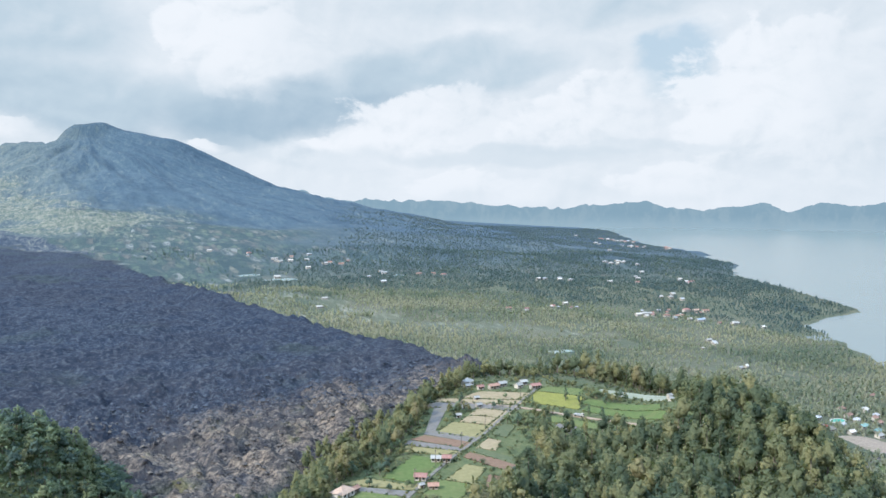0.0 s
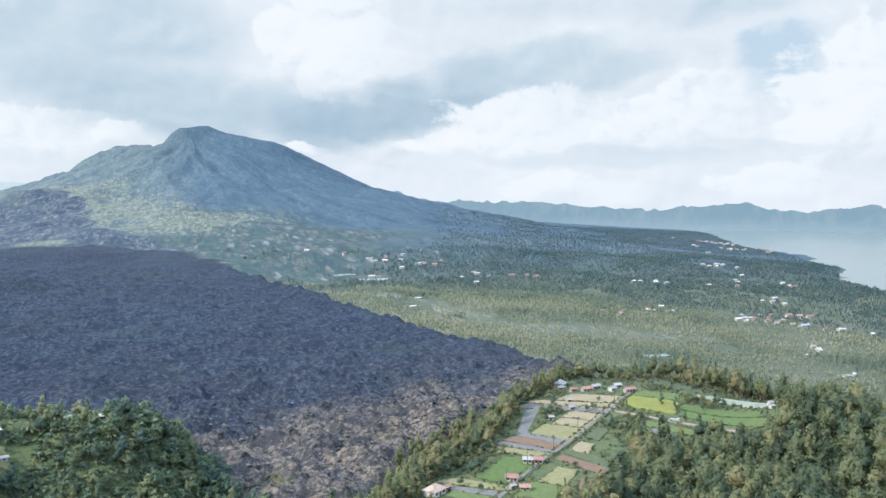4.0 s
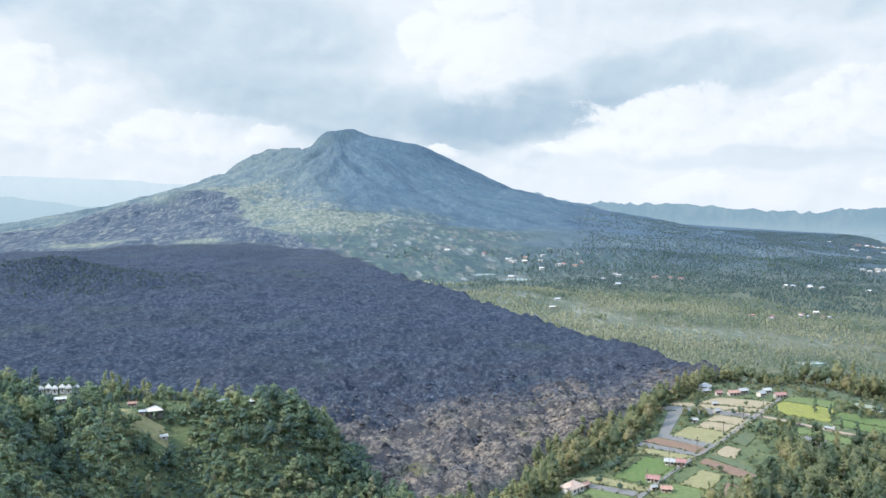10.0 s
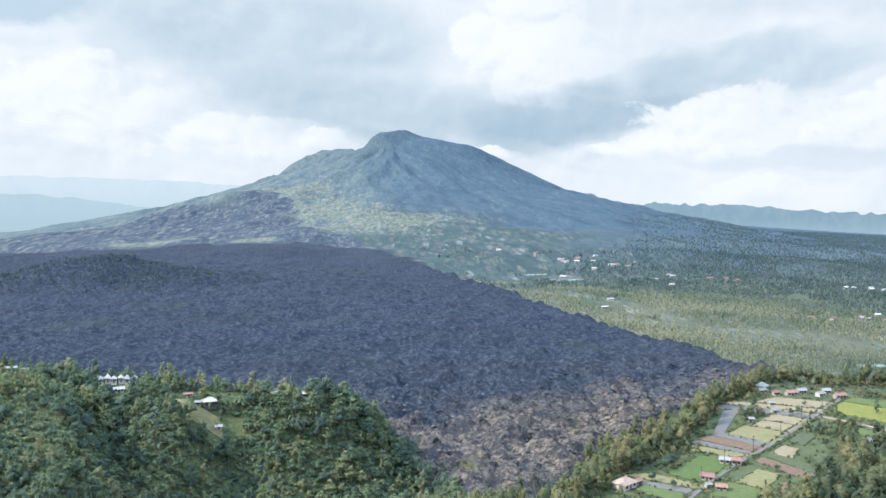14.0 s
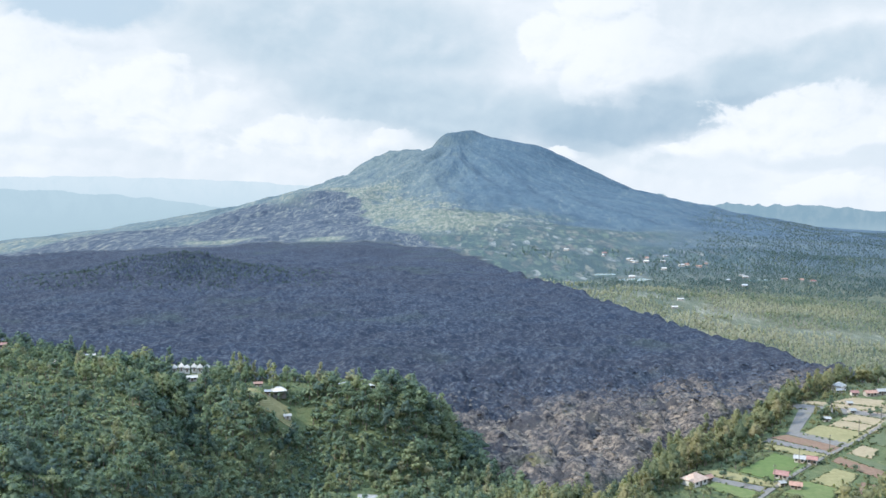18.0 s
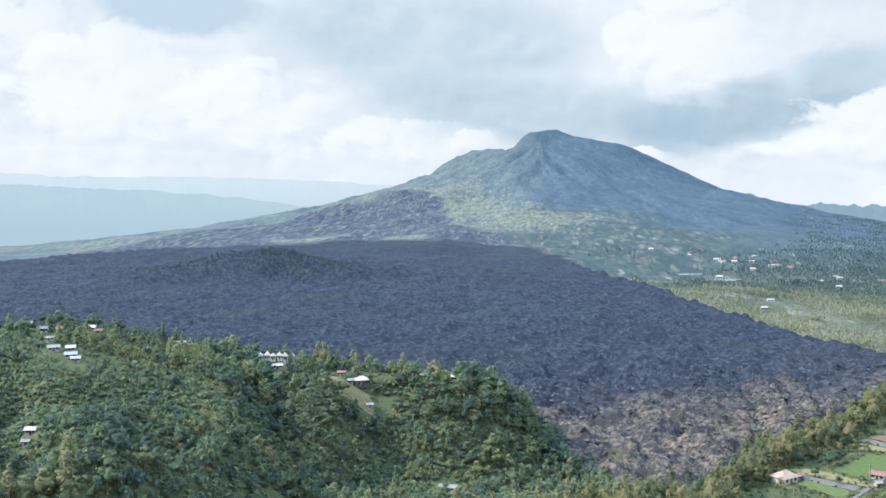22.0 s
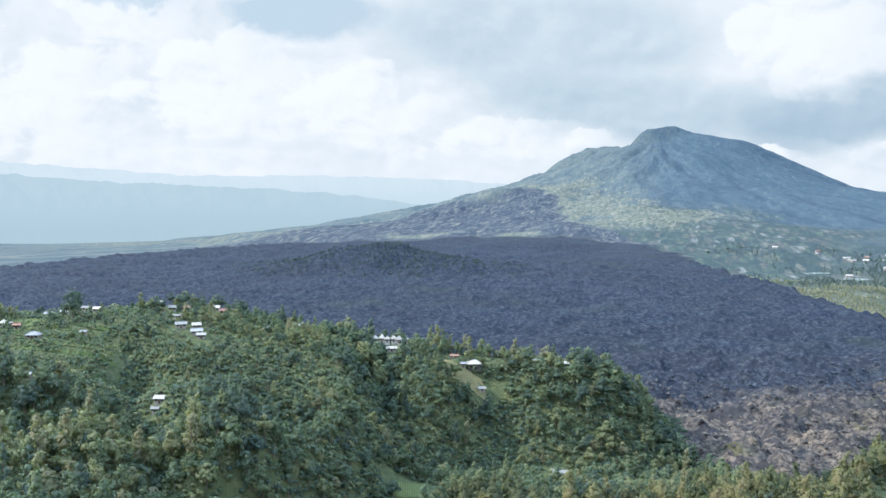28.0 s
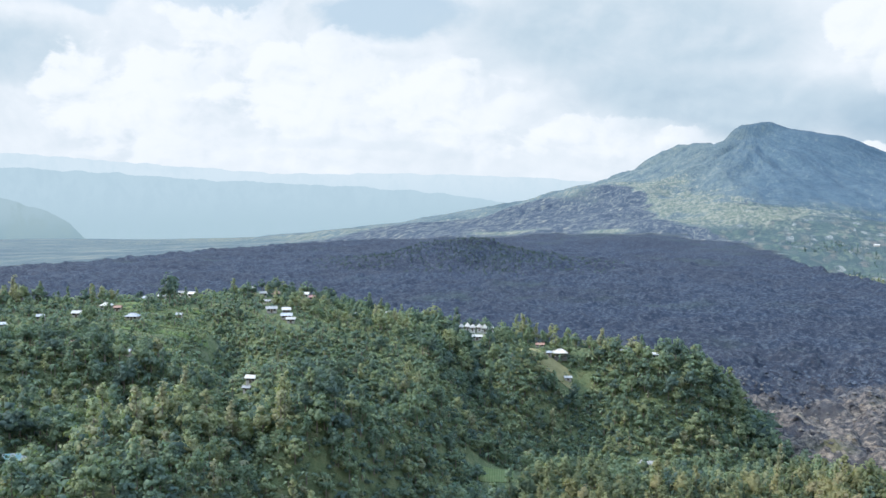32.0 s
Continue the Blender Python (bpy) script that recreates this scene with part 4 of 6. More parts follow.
def far_tree(seed, h):
    """Small slender tree seen from far off: a ragged spindle of foliage."""
    r = np.random.default_rng(seed)
    c = np.array([[0.1, 0, 2.6 * h], [-0.2, 0.2, 4.2 * h]]) + 0.25 * r.normal(size=(2, 3))
    p = Plant((0, 0, 0.5))
    p.clumps(r, c[:1], np.array([[1.25, 1.25, 2.5 * h]]) * r.uniform(0.85, 1.15, (1, 1)), (OCT_V, OCT_F), 0.4)
    p.sprays(r, c, np.array([[1.5, 1.5, 2.0 * h], [0.9, 0.9, 1.4 * h]]), 9, 0.85, 0.9)
    v, f, k, m = p.done()
    return v, f, k, unit(m + np.array([0, 0, 0.9]))


def far_shrub(seed):
    r = np.random.default_rng(seed)
    c = np.array([[0, 0, 2.0]])
    p = Plant((0, 0, 1.0))
    p.clumps(r, c, np.array([[2.0, 2.0, 2.2]]), (OCT_V, OCT_F), 0.4)
    p.sprays(r, c, np.array([[1.9, 1.9, 2.2]]), 4, 1.2)
    v, f, k, m = p.done()
    return v, f, k, unit(m + np.array([0, 0, 1.0]))


def mesh_of_triangles(name, v, f, kind, normal, mats, tint=None):
    me = bpy.data.meshes.new(name)
    me.vertices.add(len(v))
    me.vertices.foreach_set("co", v.astype(np.float32).ravel())
    me.loops.add(3 * len(f))
    me.loops.foreach_set("vertex_index", f.astype(np.int32).ravel())
    me.polygons.add(len(f))
    me.polygons.foreach_set("loop_start", np.arange(0, 3 * len(f), 3, dtype=np.int32))
    for m in mats:
        me.materials.append(m)
    me.polygons.foreach_set("material_index", (kind == 1).astype(np.int32) if len(mats) > 1 else np.zeros(len(f), np.int32))
    me.polygons.foreach_set("use_smooth", np.ones(len(f), bool))
    me.update(calc_edges=True)
    me.attributes.new("custom_normal", "FLOAT_VECTOR", "POINT").data.foreach_set("vector", unit(normal).astype(np.float32).ravel())
    if tint is not None:
        me.attributes.new("tint", "FLOAT", "POINT").data.foreach_set("value", tint.astype(np.float32))
    return me


def grow(name, label, category, plants, kinds, leaf_mat):
    """One object of many plants. plants: rows of x, y, kind, scale, tint."""
    vs, ms, fs, ks, ts, base = [], [], [], [], [], 0
    for k, (pv, pf, pk, pm) in enumerate(kinds):
        rows = plants[plants[:, 2] == k]
        if not len(rows):
            continue
        z = ground_height(rows[:, 0], rows[:, 1])
        a = rng.uniform(0, 6.28, len(rows))
        ca, sa, s = np.cos(a)[:, None], np.sin(a)[:, None], rows[:, 3][:, None]
        tall = s * rng.uniform(0.85, 1.2, len(rows))[:, None]
        px, py, pz = pv[None, :, 0], pv[None, :, 1], pv[None, :, 2]
        q = np.stack([(px * ca - py * sa) * s + rows[:, 0][:, None], (px * sa + py * ca) * s + rows[:, 1][:, None], pz * tall + z[:, None]], -1)
        vs.append(q.reshape(-1, 3))
        mx, my, mz = pm[None, :, 0], pm[None, :, 1], pm[None, :, 2]
        ms.append(np.stack([mx * ca - my * sa, mx * sa + my * ca, mz + 0 * ca], -1).reshape(-1, 3))
        fs.append((pf[None] + (len(pv) * np.arange(len(rows)))[:, None, None]).reshape(-1, 3) + base)
        ks.append(np.tile(pk, len(rows)))
        ts.append(np.repeat(rows[:, 4], len(pv)))
        base += len(pv) * len(rows)
    me = mesh_of_triangles(name, np.concatenate(vs), np.concatenate(fs), np.concatenate(ks), np.concatenate(ms), [leaf_mat, BARK], np.concatenate(ts))
    return tagged(new(name, me), label, category, kind="stuff")


def scatter(x0, x1, y0, y1, step, jitter=0.48):
    xs, ys = np.meshgrid(np.arange(x0, x1, step), np.arange(y0, y1, step * 0.9))
    xs, ys = xs.ravel(), ys.ravel()
    return xs + rng.uniform(-jitter, jitter, len(xs)) * step, ys + rng.uniform(-jitter, jitter, len(ys)) * step


# open spots: x, y, radius
CLEAR = [(-97, 472, 9), (-85, 471, 8), (-108, 470, 7), (-106, 451, 7), (-118, 457, 5), (-80, 453, 6), (-97, 352, 13), (-91, 341, 10), (-87, 331, 8), (-93, 450, 6), (-88, 450, 5), (-200, 206, 11), (-98, 448, 7), (-313, 396, 9), (-184, 222, 5)]
LANE = [(112, 333), (119.2, 342), (125.6, 350), (139.7, 367), (154.7, 384), (192.1, 421.5), (229.6, 464.5), (259.5, 496.7), (272, 512)]
DIRT_PATH = [(228.5, 473.5), (241.6, 459.4), (253.3, 440.7), (272.7, 413.6), (281.2, 399.9), (290, 384)]
# terraced vegetable rows on the hill's back, one strip above the other
GARDEN, GARDEN_ROWS = [(-332, 394), (-268, 406), (-214, 328), (-240, 298)], []
for k in range(-4, 7):
    a, b = np.array((-292.0, 358.0)) + k * np.array((8.2, -8.5)), np.array((-250.0, 372.0)) + k * np.array((5.0, -7.0))
    way = np.array((3.9, -3.9))
    GARDEN_ROWS.append([tuple(a), tuple(b), tuple(b + way), tuple(a + way)])
GARDEN_ZONE = [(-350, 362), (-322, 402), (-262, 398), (-218, 352), (-222, 312), (-262, 304), (-315, 325)]
HOUSE_SPOTS = []  # filled below, kept free of trees


def keep_clear(x, y):
    ok = np.ones(len(x), bool)
    for cx, cy, r in CLEAR + HOUSE_SPOTS:
        ok &= np.hypot(x - cx, y - cy) > r
    ok &= (signed(x, y, GARDEN) < 2.0 + 5 * vnoise(x, y, 9, 99)) | (fbm(x, y, 6, 2, 98) > 0.28)
    return ok


def lava_at(x, y):
    wob = 14 * fbm(x, y, 60, 3, 5)
    return signed(x + wob, y + wob, LAVA)
HOUSE_SPOTS += [(-152, 478, 5), (-145, 479, 6), (-138, 481, 5), (-146, 471, 5)]
HOUSE_SPOTS += [(h[0], h[1], 0.62 * max(h[3], h[4]) + 1.2) for h in FARM_HOUSES + HILL_HOUSES]
HOUSE_SPOTS += [(h[0] - 5.5 * h[0] / math.hypot(h[0], h[1]), h[1] - 5.5 * h[1] / math.hypot(h[0], h[1]), 0.42 * h[3] + 2.4) for h in HILL_HOUSES if h[1] > 350]
NEAR_KINDS = [broadleaf(1, 165, 0.46), broadleaf(2, 175, 0.47, 1.15, 1.2), broadleaf(3, 150, 0.44, 0.9, 1.0), airy(4, 140, 0.46), airy(5, 125, 0.44), conifer(6, 150, 0.45), banana(7, 11), banana(8, 14), bush(9, 26, 0.45), bush(10, 22, 0.4, 2), round_top(11, 165, 0.5), round_top(12, 150, 0.48)]


def choose(n, weights):
    return rng.choice(len(weights), n, p=np.array(weights) / sum(weights)).astype(float)


def plant_rows(x, y, kinds, scale, tint):
    return np.stack([x, y, kinds, scale, np.clip(tint, 0, 1)], -1)


# wooded hill west of the lava, with gardens and bananas on its back
x, y = scatter(-470, 40, 175, 530, 5.5)
band = np.hypot(x, y)
ok = (lava_at(x, y) < 3) & (x < 0.06 * y + 14) & keep_clear(x, y) & (np.arctan2(x, y) > radians(-50))
ok &= (np.hypot(x, y) > 205) & (y < 520 - 0.35 * np.clip(-x - 200, 0, 400)) & ~((y < 345) & (x > -80))
x, y = x[ok], y[ok]
garden = fbm(x, y, 55, 3, 51) + 0.95 * sstep(-130, -220, x) * sstep(262, 320, y) - 0.6 * sstep(-150, -100, x)
garden = np.maximum(garden, 1.2 * sstep(-6, 14, signed(x + 8 * fbm(x, y, 30, 2, 50), y, GARDEN_ZONE)) * (fbm(x, y, 34, 3, 56) < 0.42))
kinds = np.where(garden > 0.45, choose(len(x), [0.8, 0, 1.6, 1.2, 0.6, 0, 7, 6, 8, 8]), choose(len(x), [8, 7, 6, 2, 1.2, 0.1, 2.5, 2, 1.2, 0.6]))
tint = 0.40 + 0.36 * fbm(x, y, 28, 3, 53) + 0.22 * rng.normal(size=len(x)) + np.where((kinds == 3) | (kinds == 4), 0.14, 0.0)
size = rng.uniform(0.85, 1.4, len(x)) * np.where(garden > 0.45, 0.58, 0.95) * (1 + 0.3 * fbm(x, y, 45, 2, 59))
brow = np.exp(-(((x + 25) / 55) ** 2) - ((y - 478) / 24) ** 2)
kinds = np.where((brow > 0.35) & (kinds > 5), 1.0, kinds)
size = size * (1 + 0.35 * brow)
HILL_PLANTS = plant_rows(x, y, kinds, size, tint)
# terrace: belt along its edge, wood to the east, wooded foot below the drone
x, y = scatter(-110, 450, 150, 640, 6.0)
d_field, d_wood = signed(x, y, FIELDS_EDGE), signed(x, y, WOOD)
belt = (d_field < 4) & (d_field > -62) & ((x < 266) | (y > 505)) & (x < 365) & (y > 300) & (lava_at(x, y) < -3)
east = (d_wood > 0) | ((d_field < 3) & (d_field > -98) & (x > 290) & (y < 545)) | ((d_field < 0) & (d_field > -50) & (x > 250) & (y < 470))
foot = (y < 352 + 10 * vnoise(x, y, 25, 55)) & (x > -82) & (x < 76) & (y > 210)
ok = (belt | (east & (rng.random(len(x)) < 0.8)) | foot) & keep_clear(x, y) & (np.hypot(x, y) > 300)
x, y, east, belt, d_wood = x[ok], y[ok], east[ok], belt[ok], d_wood[ok]
kinds = np.where(east, choose(len(x), [2, 2, 1, 2, 2, 0.2, 0.2, 0.1, 1, 0.5, 9, 8]), choose(len(x), [5, 3, 5, 5, 2, 0.1, 1.2, 1, 3, 2, 2, 2]))
tint = np.where(east, 0.40, 0.42) + 0.25 * fbm(x, y, 26, 3, 57) + 0.22 * rng.normal(size=len(x)) + np.where(belt, 0.12, 0)
size = rng.uniform(0.85, 1.4, len(x)) * np.where(east, 1.38 - 0.38 * sstep(26, 4, np.abs(d_wood)) * (y > 380), 1.0)
TERRACE_PLANTS = plant_rows(x, y, kinds, size, tint)
# thicker belt between the terrace and the lava
x, y = scatter(-20, 270, 320, 640, 6.2)
d_field = signed(x, y, FIELDS_EDGE)
ok = (d_field < 2) & (d_field > -68) & (lava_at(x, y) < 17) & (x > 20) & (np.hypot(x, y) > 300)
x, y = x[ok], y[ok]
TERRACE_PLANTS = np.concatenate([TERRACE_PLANTS, plant_rows(x, y, choose(len(x), [5, 5, 2, 3, 2, 0, 1, 1, 1, 0.5, 7, 6]), rng.uniform(0.95, 1.5, len(x)), 0.62 + 0.24 * fbm(x, y, 26, 3, 58) + 0.18 * rng.normal(size=len(x)))])

grow("hill_woodland", "dense mixed trees, bananas and shrubs covering a hillside", "woodland", HILL_PLANTS, NEAR_KINDS, LEAF_HILL)
# ferns, coffee and young growth under and between the trees
x, y = scatter(-430, 45, 205, 525, 3.7)
ok = (lava_at(x, y) < 0) & (x < 0.06 * y + 14) & keep_clear(x, y) & (np.arctan2(x, y) > radians(-49)) & (np.hypot(x, y) > 215) & (y < 512 - 0.35 * np.clip(-x - 200, 0, 400))
x, y = x[ok], y[ok]
UNDER_KINDS = [bush(71, 24, 0.42), bush(72, 18, 0.4, 2), banana(73, 5)]
rows = []
for a, b, c, d in np.array(GARDEN_ROWS):
    for q in np.arange(0.02, 1.0, 0.034):
        for w in (0.12, 0.45, 0.78, 1.15):
            p = (a + (b - a) * q) * (1 - w) + (d + (c - d) * q) * w + 0.5 * rng.normal(size=2)
            if rng.random() < 0.8:
                rows.append((p[0], p[1], float(rng.integers(0, 3)), rng.uniform(0.35, 0.75), np.clip(0.5 + 0.16 * rng.normal(), 0, 1)))
# tufts and young shrubs on the open brow round the pavilion
for k in range(260):
    p = (rng.uniform(-124, -70), rng.uniform(438, 492))
    if math.hypot(p[0] + 92, p[1] - 459) > 6.5:
        rows.append((p[0], p[1], float(rng.integers(0, 2)), rng.uniform(0.22, 0.6), np.clip(0.42 + 0.2 * rng.normal(), 0, 1)))
GARDEN_CROPS = np.array(rows)
# shrubs that clothe the steep faces
sx, sy = scatter(-330, 40, 205, 520, 2.7)
steep = np.hypot(ground_height(sx + 2, sy) - ground_height(sx - 2, sy), ground_height(sx, sy + 2) - ground_height(sx, sy - 2)) / 4
ok = (steep > 0.3) & (lava_at(sx, sy) < 2) & keep_clear(sx, sy) & (sx < 0.06 * sy + 10)
sx, sy = sx[ok], sy[ok]
STEEP_SHRUBS = plant_rows(sx, sy, choose(len(sx), [4, 4, 1]), rng.uniform(0.7, 1.3, len(sx)), 0.42 + 0.3 * fbm(sx, sy, 30, 3, 74) + 0.2 * rng.normal(size=len(sx)))
grow("hill_undergrowth", "thick green undergrowth between the hillside trees", "undergrowth", plant_rows(x, y, choose(len(x), [3, 4, 3]), rng.uniform(0.6, 1.35, len(x)), 0.38 + 0.25 * fbm(x, y, 30, 3, 73) + 0.18 * rng.normal(size=len(x))), UNDER_KINDS, LEAF_HILL)
grow("garden_crops", "leafy crop rows and young shrubs in the hill's clearings", "crops", GARDEN_CROPS, UNDER_KINDS, LEAF_HILL)
grow("slope_shrubs", "green shrubs covering the steep hillside", "shrubs", STEEP_SHRUBS, UNDER_KINDS, LEAF_HILL)
x, y = scatter(90, 420, 190, 520, 4.6)
ok = ((signed(x, y, WOOD) > 3) | ((signed(x, y, FIELDS_EDGE) < 0) & (signed(x, y, FIELDS_EDGE) > -60) & (x > 285))) & (np.hypot(x, y) > 300) & (np.arctan2(x, y) < radians(52))
x, y = x[ok], y[ok]
grow("wood_undergrowth", "dark shrubs and saplings under the terrace wood", "undergrowth", plant_rows(x, y, choose(len(x), [4, 4, 1]), rng.uniform(0.8, 1.7, len(x)), 0.3 + 0.2 * fbm(x, y, 30, 3, 75) + 0.15 * rng.normal(size=len(x))), UNDER_KINDS, LEAF)
grow("terrace_woodland", "dense olive-green trees round farmed terraces", "woodland", TERRACE_PLANTS, NEAR_KINDS, LEAF)

# open wood on the plain
PLAIN_KINDS = [far_tree(21, 0.8), far_tree(22, 0.95), far_tree(23, 1.15), far_tree(24, 0.65)]
x, y = scatter(-150, 1680, 380, 2100, 5.7)
d = signed(x, y, SHORE)
open_land = fbm(x, y, 130, 4, 61) + 0.35 * fbm(x, y, 40, 2, 62)
ok = (d < -4) & (lava_at(x, y) < -10) & (signed(x, y, FIELDS_EDGE) < -40) & (open_land < 1.15) & (np.arctan2(x, y) < radians(52)) & ((x > 60) | (y > 640))
for cx, cy, r in ((516, 913, 17), (590, 568, 14), (549, 505, 27), (553, 553, 15), (545, 488, 18), (352, 1345, 40), (335, 1690, 40)):
    ok &= np.hypot(x - cx, y - cy) > r
for h in LAKE_HOUSES + FAR_HOUSES:
    ok &= np.hypot(x - h[0], (y - h[1] + 6) * 0.7) > 0.5 * h[3]
farmed = sstep(0.0, 0.5, 1 - np.hypot((x - 210) / 470, (y - 2200) / 850) + 0.3 * fbm(x, y, 200, 3, 43))
ok &= rng.random(len(x)) > farmed * (0.95 + 0.35 * fbm(x, y, 80, 3, 64))
ok &= rng.random(len(x)) > 0.6 * sstep(1600, 1100, y) * sstep(0.1, 0.5, fbm(x, y * 0.5, 60, 3, 66))
bare = beside(x, y, CLEARING, 80)
ok &= rng.random(len(x)) > 0.85 * bare * (0.9 + 0.8 * fbm(x, y, 45, 3, 69))
x, y = x[ok], y[ok]
# tint drops beyond a wavy line, painting cloud shadow on the far wood
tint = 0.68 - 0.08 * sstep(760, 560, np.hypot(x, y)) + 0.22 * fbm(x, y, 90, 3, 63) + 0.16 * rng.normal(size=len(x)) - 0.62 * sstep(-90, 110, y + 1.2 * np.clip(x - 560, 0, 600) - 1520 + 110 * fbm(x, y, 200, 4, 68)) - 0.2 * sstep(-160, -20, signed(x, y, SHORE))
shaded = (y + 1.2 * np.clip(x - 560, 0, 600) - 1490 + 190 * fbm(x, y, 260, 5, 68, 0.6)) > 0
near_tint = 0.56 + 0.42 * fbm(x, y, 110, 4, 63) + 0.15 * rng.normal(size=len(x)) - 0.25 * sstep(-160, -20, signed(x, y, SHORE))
size = rng.uniform(0.5, 1.3, len(x)) * (1 + 0.25 * fbm(x, y, 50, 2, 60))
kinds = choose(len(x), [3, 3, 2, 3])
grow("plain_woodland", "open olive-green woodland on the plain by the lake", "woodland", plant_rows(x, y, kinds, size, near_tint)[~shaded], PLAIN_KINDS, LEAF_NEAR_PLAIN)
grow("shore_woodland", "lake shore woodland, darkened and blued as under cloud shade and haze", "woodland", plant_rows(x, y, kinds, size, tint)[shaded & (rng.random(len(x)) < 0.62)], PLAIN_KINDS, LEAF_SHADE_HAZE)
# trees round the village under the terrace
x, y = scatter(395, 770, 390, 730, 5.2)
ok = (signed(x, y, FIELDS_EDGE) < -70) & (signed(x, y, SHORE) < -6)
for cx, cy, r in [(590, 568, 14), (549, 505, 27), (553, 553, 15), (545, 488, 18), (509, 447, 8), (520, 466, 7)] + [(h[0], h[1] - 3, 0.7 * h[3]) for h in LAKE_HOUSES]:
    ok &= np.hypot(x - cx, y - cy) > r
ok &= rng.random(len(x)) < 0.75 + 0.4 * fbm(x, y, 40, 3, 95)
x, y = x[ok], y[ok]
grow("village_trees", "green trees crowding round the lakeside village", "woodland", plant_rows(x, y, choose(len(x), [3, 3, 2, 3]), rng.uniform(0.6, 1.25, len(x)), 0.42 + 0.2 * rng.normal(size=len(x))), PLAIN_KINDS, LEAF_NEAR_PLAIN)
x, y = scatter(-150, 2400, 2080, 3900, 11.5)
d = signed(x, y, SHORE)
ok = (d < -8) & (lava_at(x, y) < -15) & (fbm(x, y, 160, 4, 65) < 0.12 + 0.6 * sstep(500, 1200, x)) & (volcano(x, y) < 30 + 110 * rng.random(len(x)) * sstep(200, 900, x)) & (np.hypot((x - 210) / 470, (y - 2200) / 850) > 0.62 + 0.25 * fbm(x, y, 120, 3, 97)) & (np.arctan2(x, y) < radians(50))
x, y = x[ok], y[ok]
grow("slope_woodland", "trees on the volcano's lower slopes, blue haze in their leaf colour", "woodland", plant_rows(x, y, choose(len(x), [1, 1, 1]), rng.uniform(0.6, 1.3, len(x)), 0.4 + 0.3 * fbm(x, y, 200, 3, 67) + 0.15 * rng.normal(size=len(x))), [far_shrub(81), far_shrub(82), far_shrub(83)], LEAF_HAZE)
x, y = scatter(-760, -200, 1290, 1680, 6.5)
ok = rng.random(len(x)) < np.exp(-((np.hypot((x + 470) / 1.6, y - 1490) / 112) ** 2)) * 1.5 * (0.8 + 0.6 * fbm(x, y, 60, 3, 94))
x, y = x[ok], y[ok]
grow("cone_woodland", "low dark trees on a small cone in the lava", "woodland", plant_rows(x, y, choose(len(x), [3, 1, 0, 5]), rng.uniform(0.6, 1.15, len(x)), 0.5 + 0.22 * rng.normal(size=len(x))), PLAIN_KINDS, LEAF_CONE)


# ---- single trees ----
def tree(plant):
    v, f, k, m = plant
    root = new("tree", None)
    wood, green = k == 1, k != 1
    for name, pick, mats in (("trunk", wood, [BARK]), ("crown", green, [LEAF_TREE])):
        used = np.unique(f[pick])
        index = np.full(len(v), -1)
        index[used] = np.arange(len(used))
        ob = new(name, mesh_of_triangles(name, v[used], index[f[pick]], k[pick], m[used], mats))
        ob.parent = root
    return root


TREE_KINDS = [
    (broadleaf(41, 260, 0.45, 1.0, 1.05, 4, 7), "round-crowned broadleaf tree on the wooded slope", "tree"), (broadleaf(42, 300, 0.46, 1.15, 1.15, 5, 7), "tall spreading broadleaf tree with dense foliage", "tree"),
    (airy(43, 240, 0.44, 5, 7), "slender tall tree with tufted olive foliage", "tree"), (airy(44, 220, 0.42, 4, 7), "slim pale-green tree with open branches", "tree"), (conifer(45, 300, 0.42, 7), "dark narrow cypress standing above the wood", "tree"),
]


def plant_trees():
    roots = []
    for plant, label, cat in TREE_KINDS:
        roots.append(tagged(tree(plant), label, cat, "woodland trees"))
    spots = [(k, x, y, s) for k, x, y, s in SINGLE_TREES]
    r = np.random.default_rng(5)
    pool = np.concatenate([HILL_PLANTS, TERRACE_PLANTS])
    pool = pool[(np.hypot(pool[:, 0], pool[:, 1]) < 470) & (pool[:, 2] < 5)]
    pick = pool[r.permutation(len(pool))[:190]]
    spots += [(int(r.choice([0, 1, 2, 3], p=[0.35, 0.25, 0.25, 0.15])), p[0] + 1.5, p[1] - 1.0, r.uniform(0.85, 1.2)) for p in pick]
    first = set()
    for k, x, y, s in spots:
        z = float(ground_height(np.array(x), np.array(y)))
        m = pose(x, y, z, 0, 0, r.uniform(0, 360)) @ Matrix.Diagonal((s, s, s * r.uniform(0.92, 1.1), 1))
        if k not in first:
            first.add(k)
            roots[k].matrix_world = m
        else:
            c = copy_thing(roots[k], m)
            c.matrix_basis = m


# kind, x, y, size
SINGLE_TREES = [(1, -296, 407, 2.0), (4, -63, 392, 1.35), (4, -70, 398, 0.9), (4, -44, 432, 0.8), (2, -72, 477, 0.75), (3, -290, 403, 1.1), (0, 196, 468, 0.8), (0, 199, 473, 0.85), (0, 193, 466, 0.7), (2, 206, 484, 0.8), (0, 221, 471, 0.6), (0, 226, 473, 0.7), (0, 238, 490, 0.55), (1, 213, 436, 0.85), (1, 217, 431, 0.9), (0, 221, 427, 0.9), (2, 242, 462, 0.7), (2, 269, 470, 0.85), (2, 273, 460, 0.7), (3, 262, 432, 0.75), (3, 266, 424, 0.8), (1, 290, 468, 0.9), (2, 286, 452, 0.8), (0, 303, 462, 0.8), (0, 126, 384, 0.9), (1, 121, 379, 0.9), (0, 141, 412, 0.8), (0, 136, 408, 0.85), (0, 112, 366, 0.7), (0, 118, 357, 0.55), (0, 127, 359, 0.5), (1, 160, 339, 0.9), (0, 176, 352, 0.8)]
plant_trees()


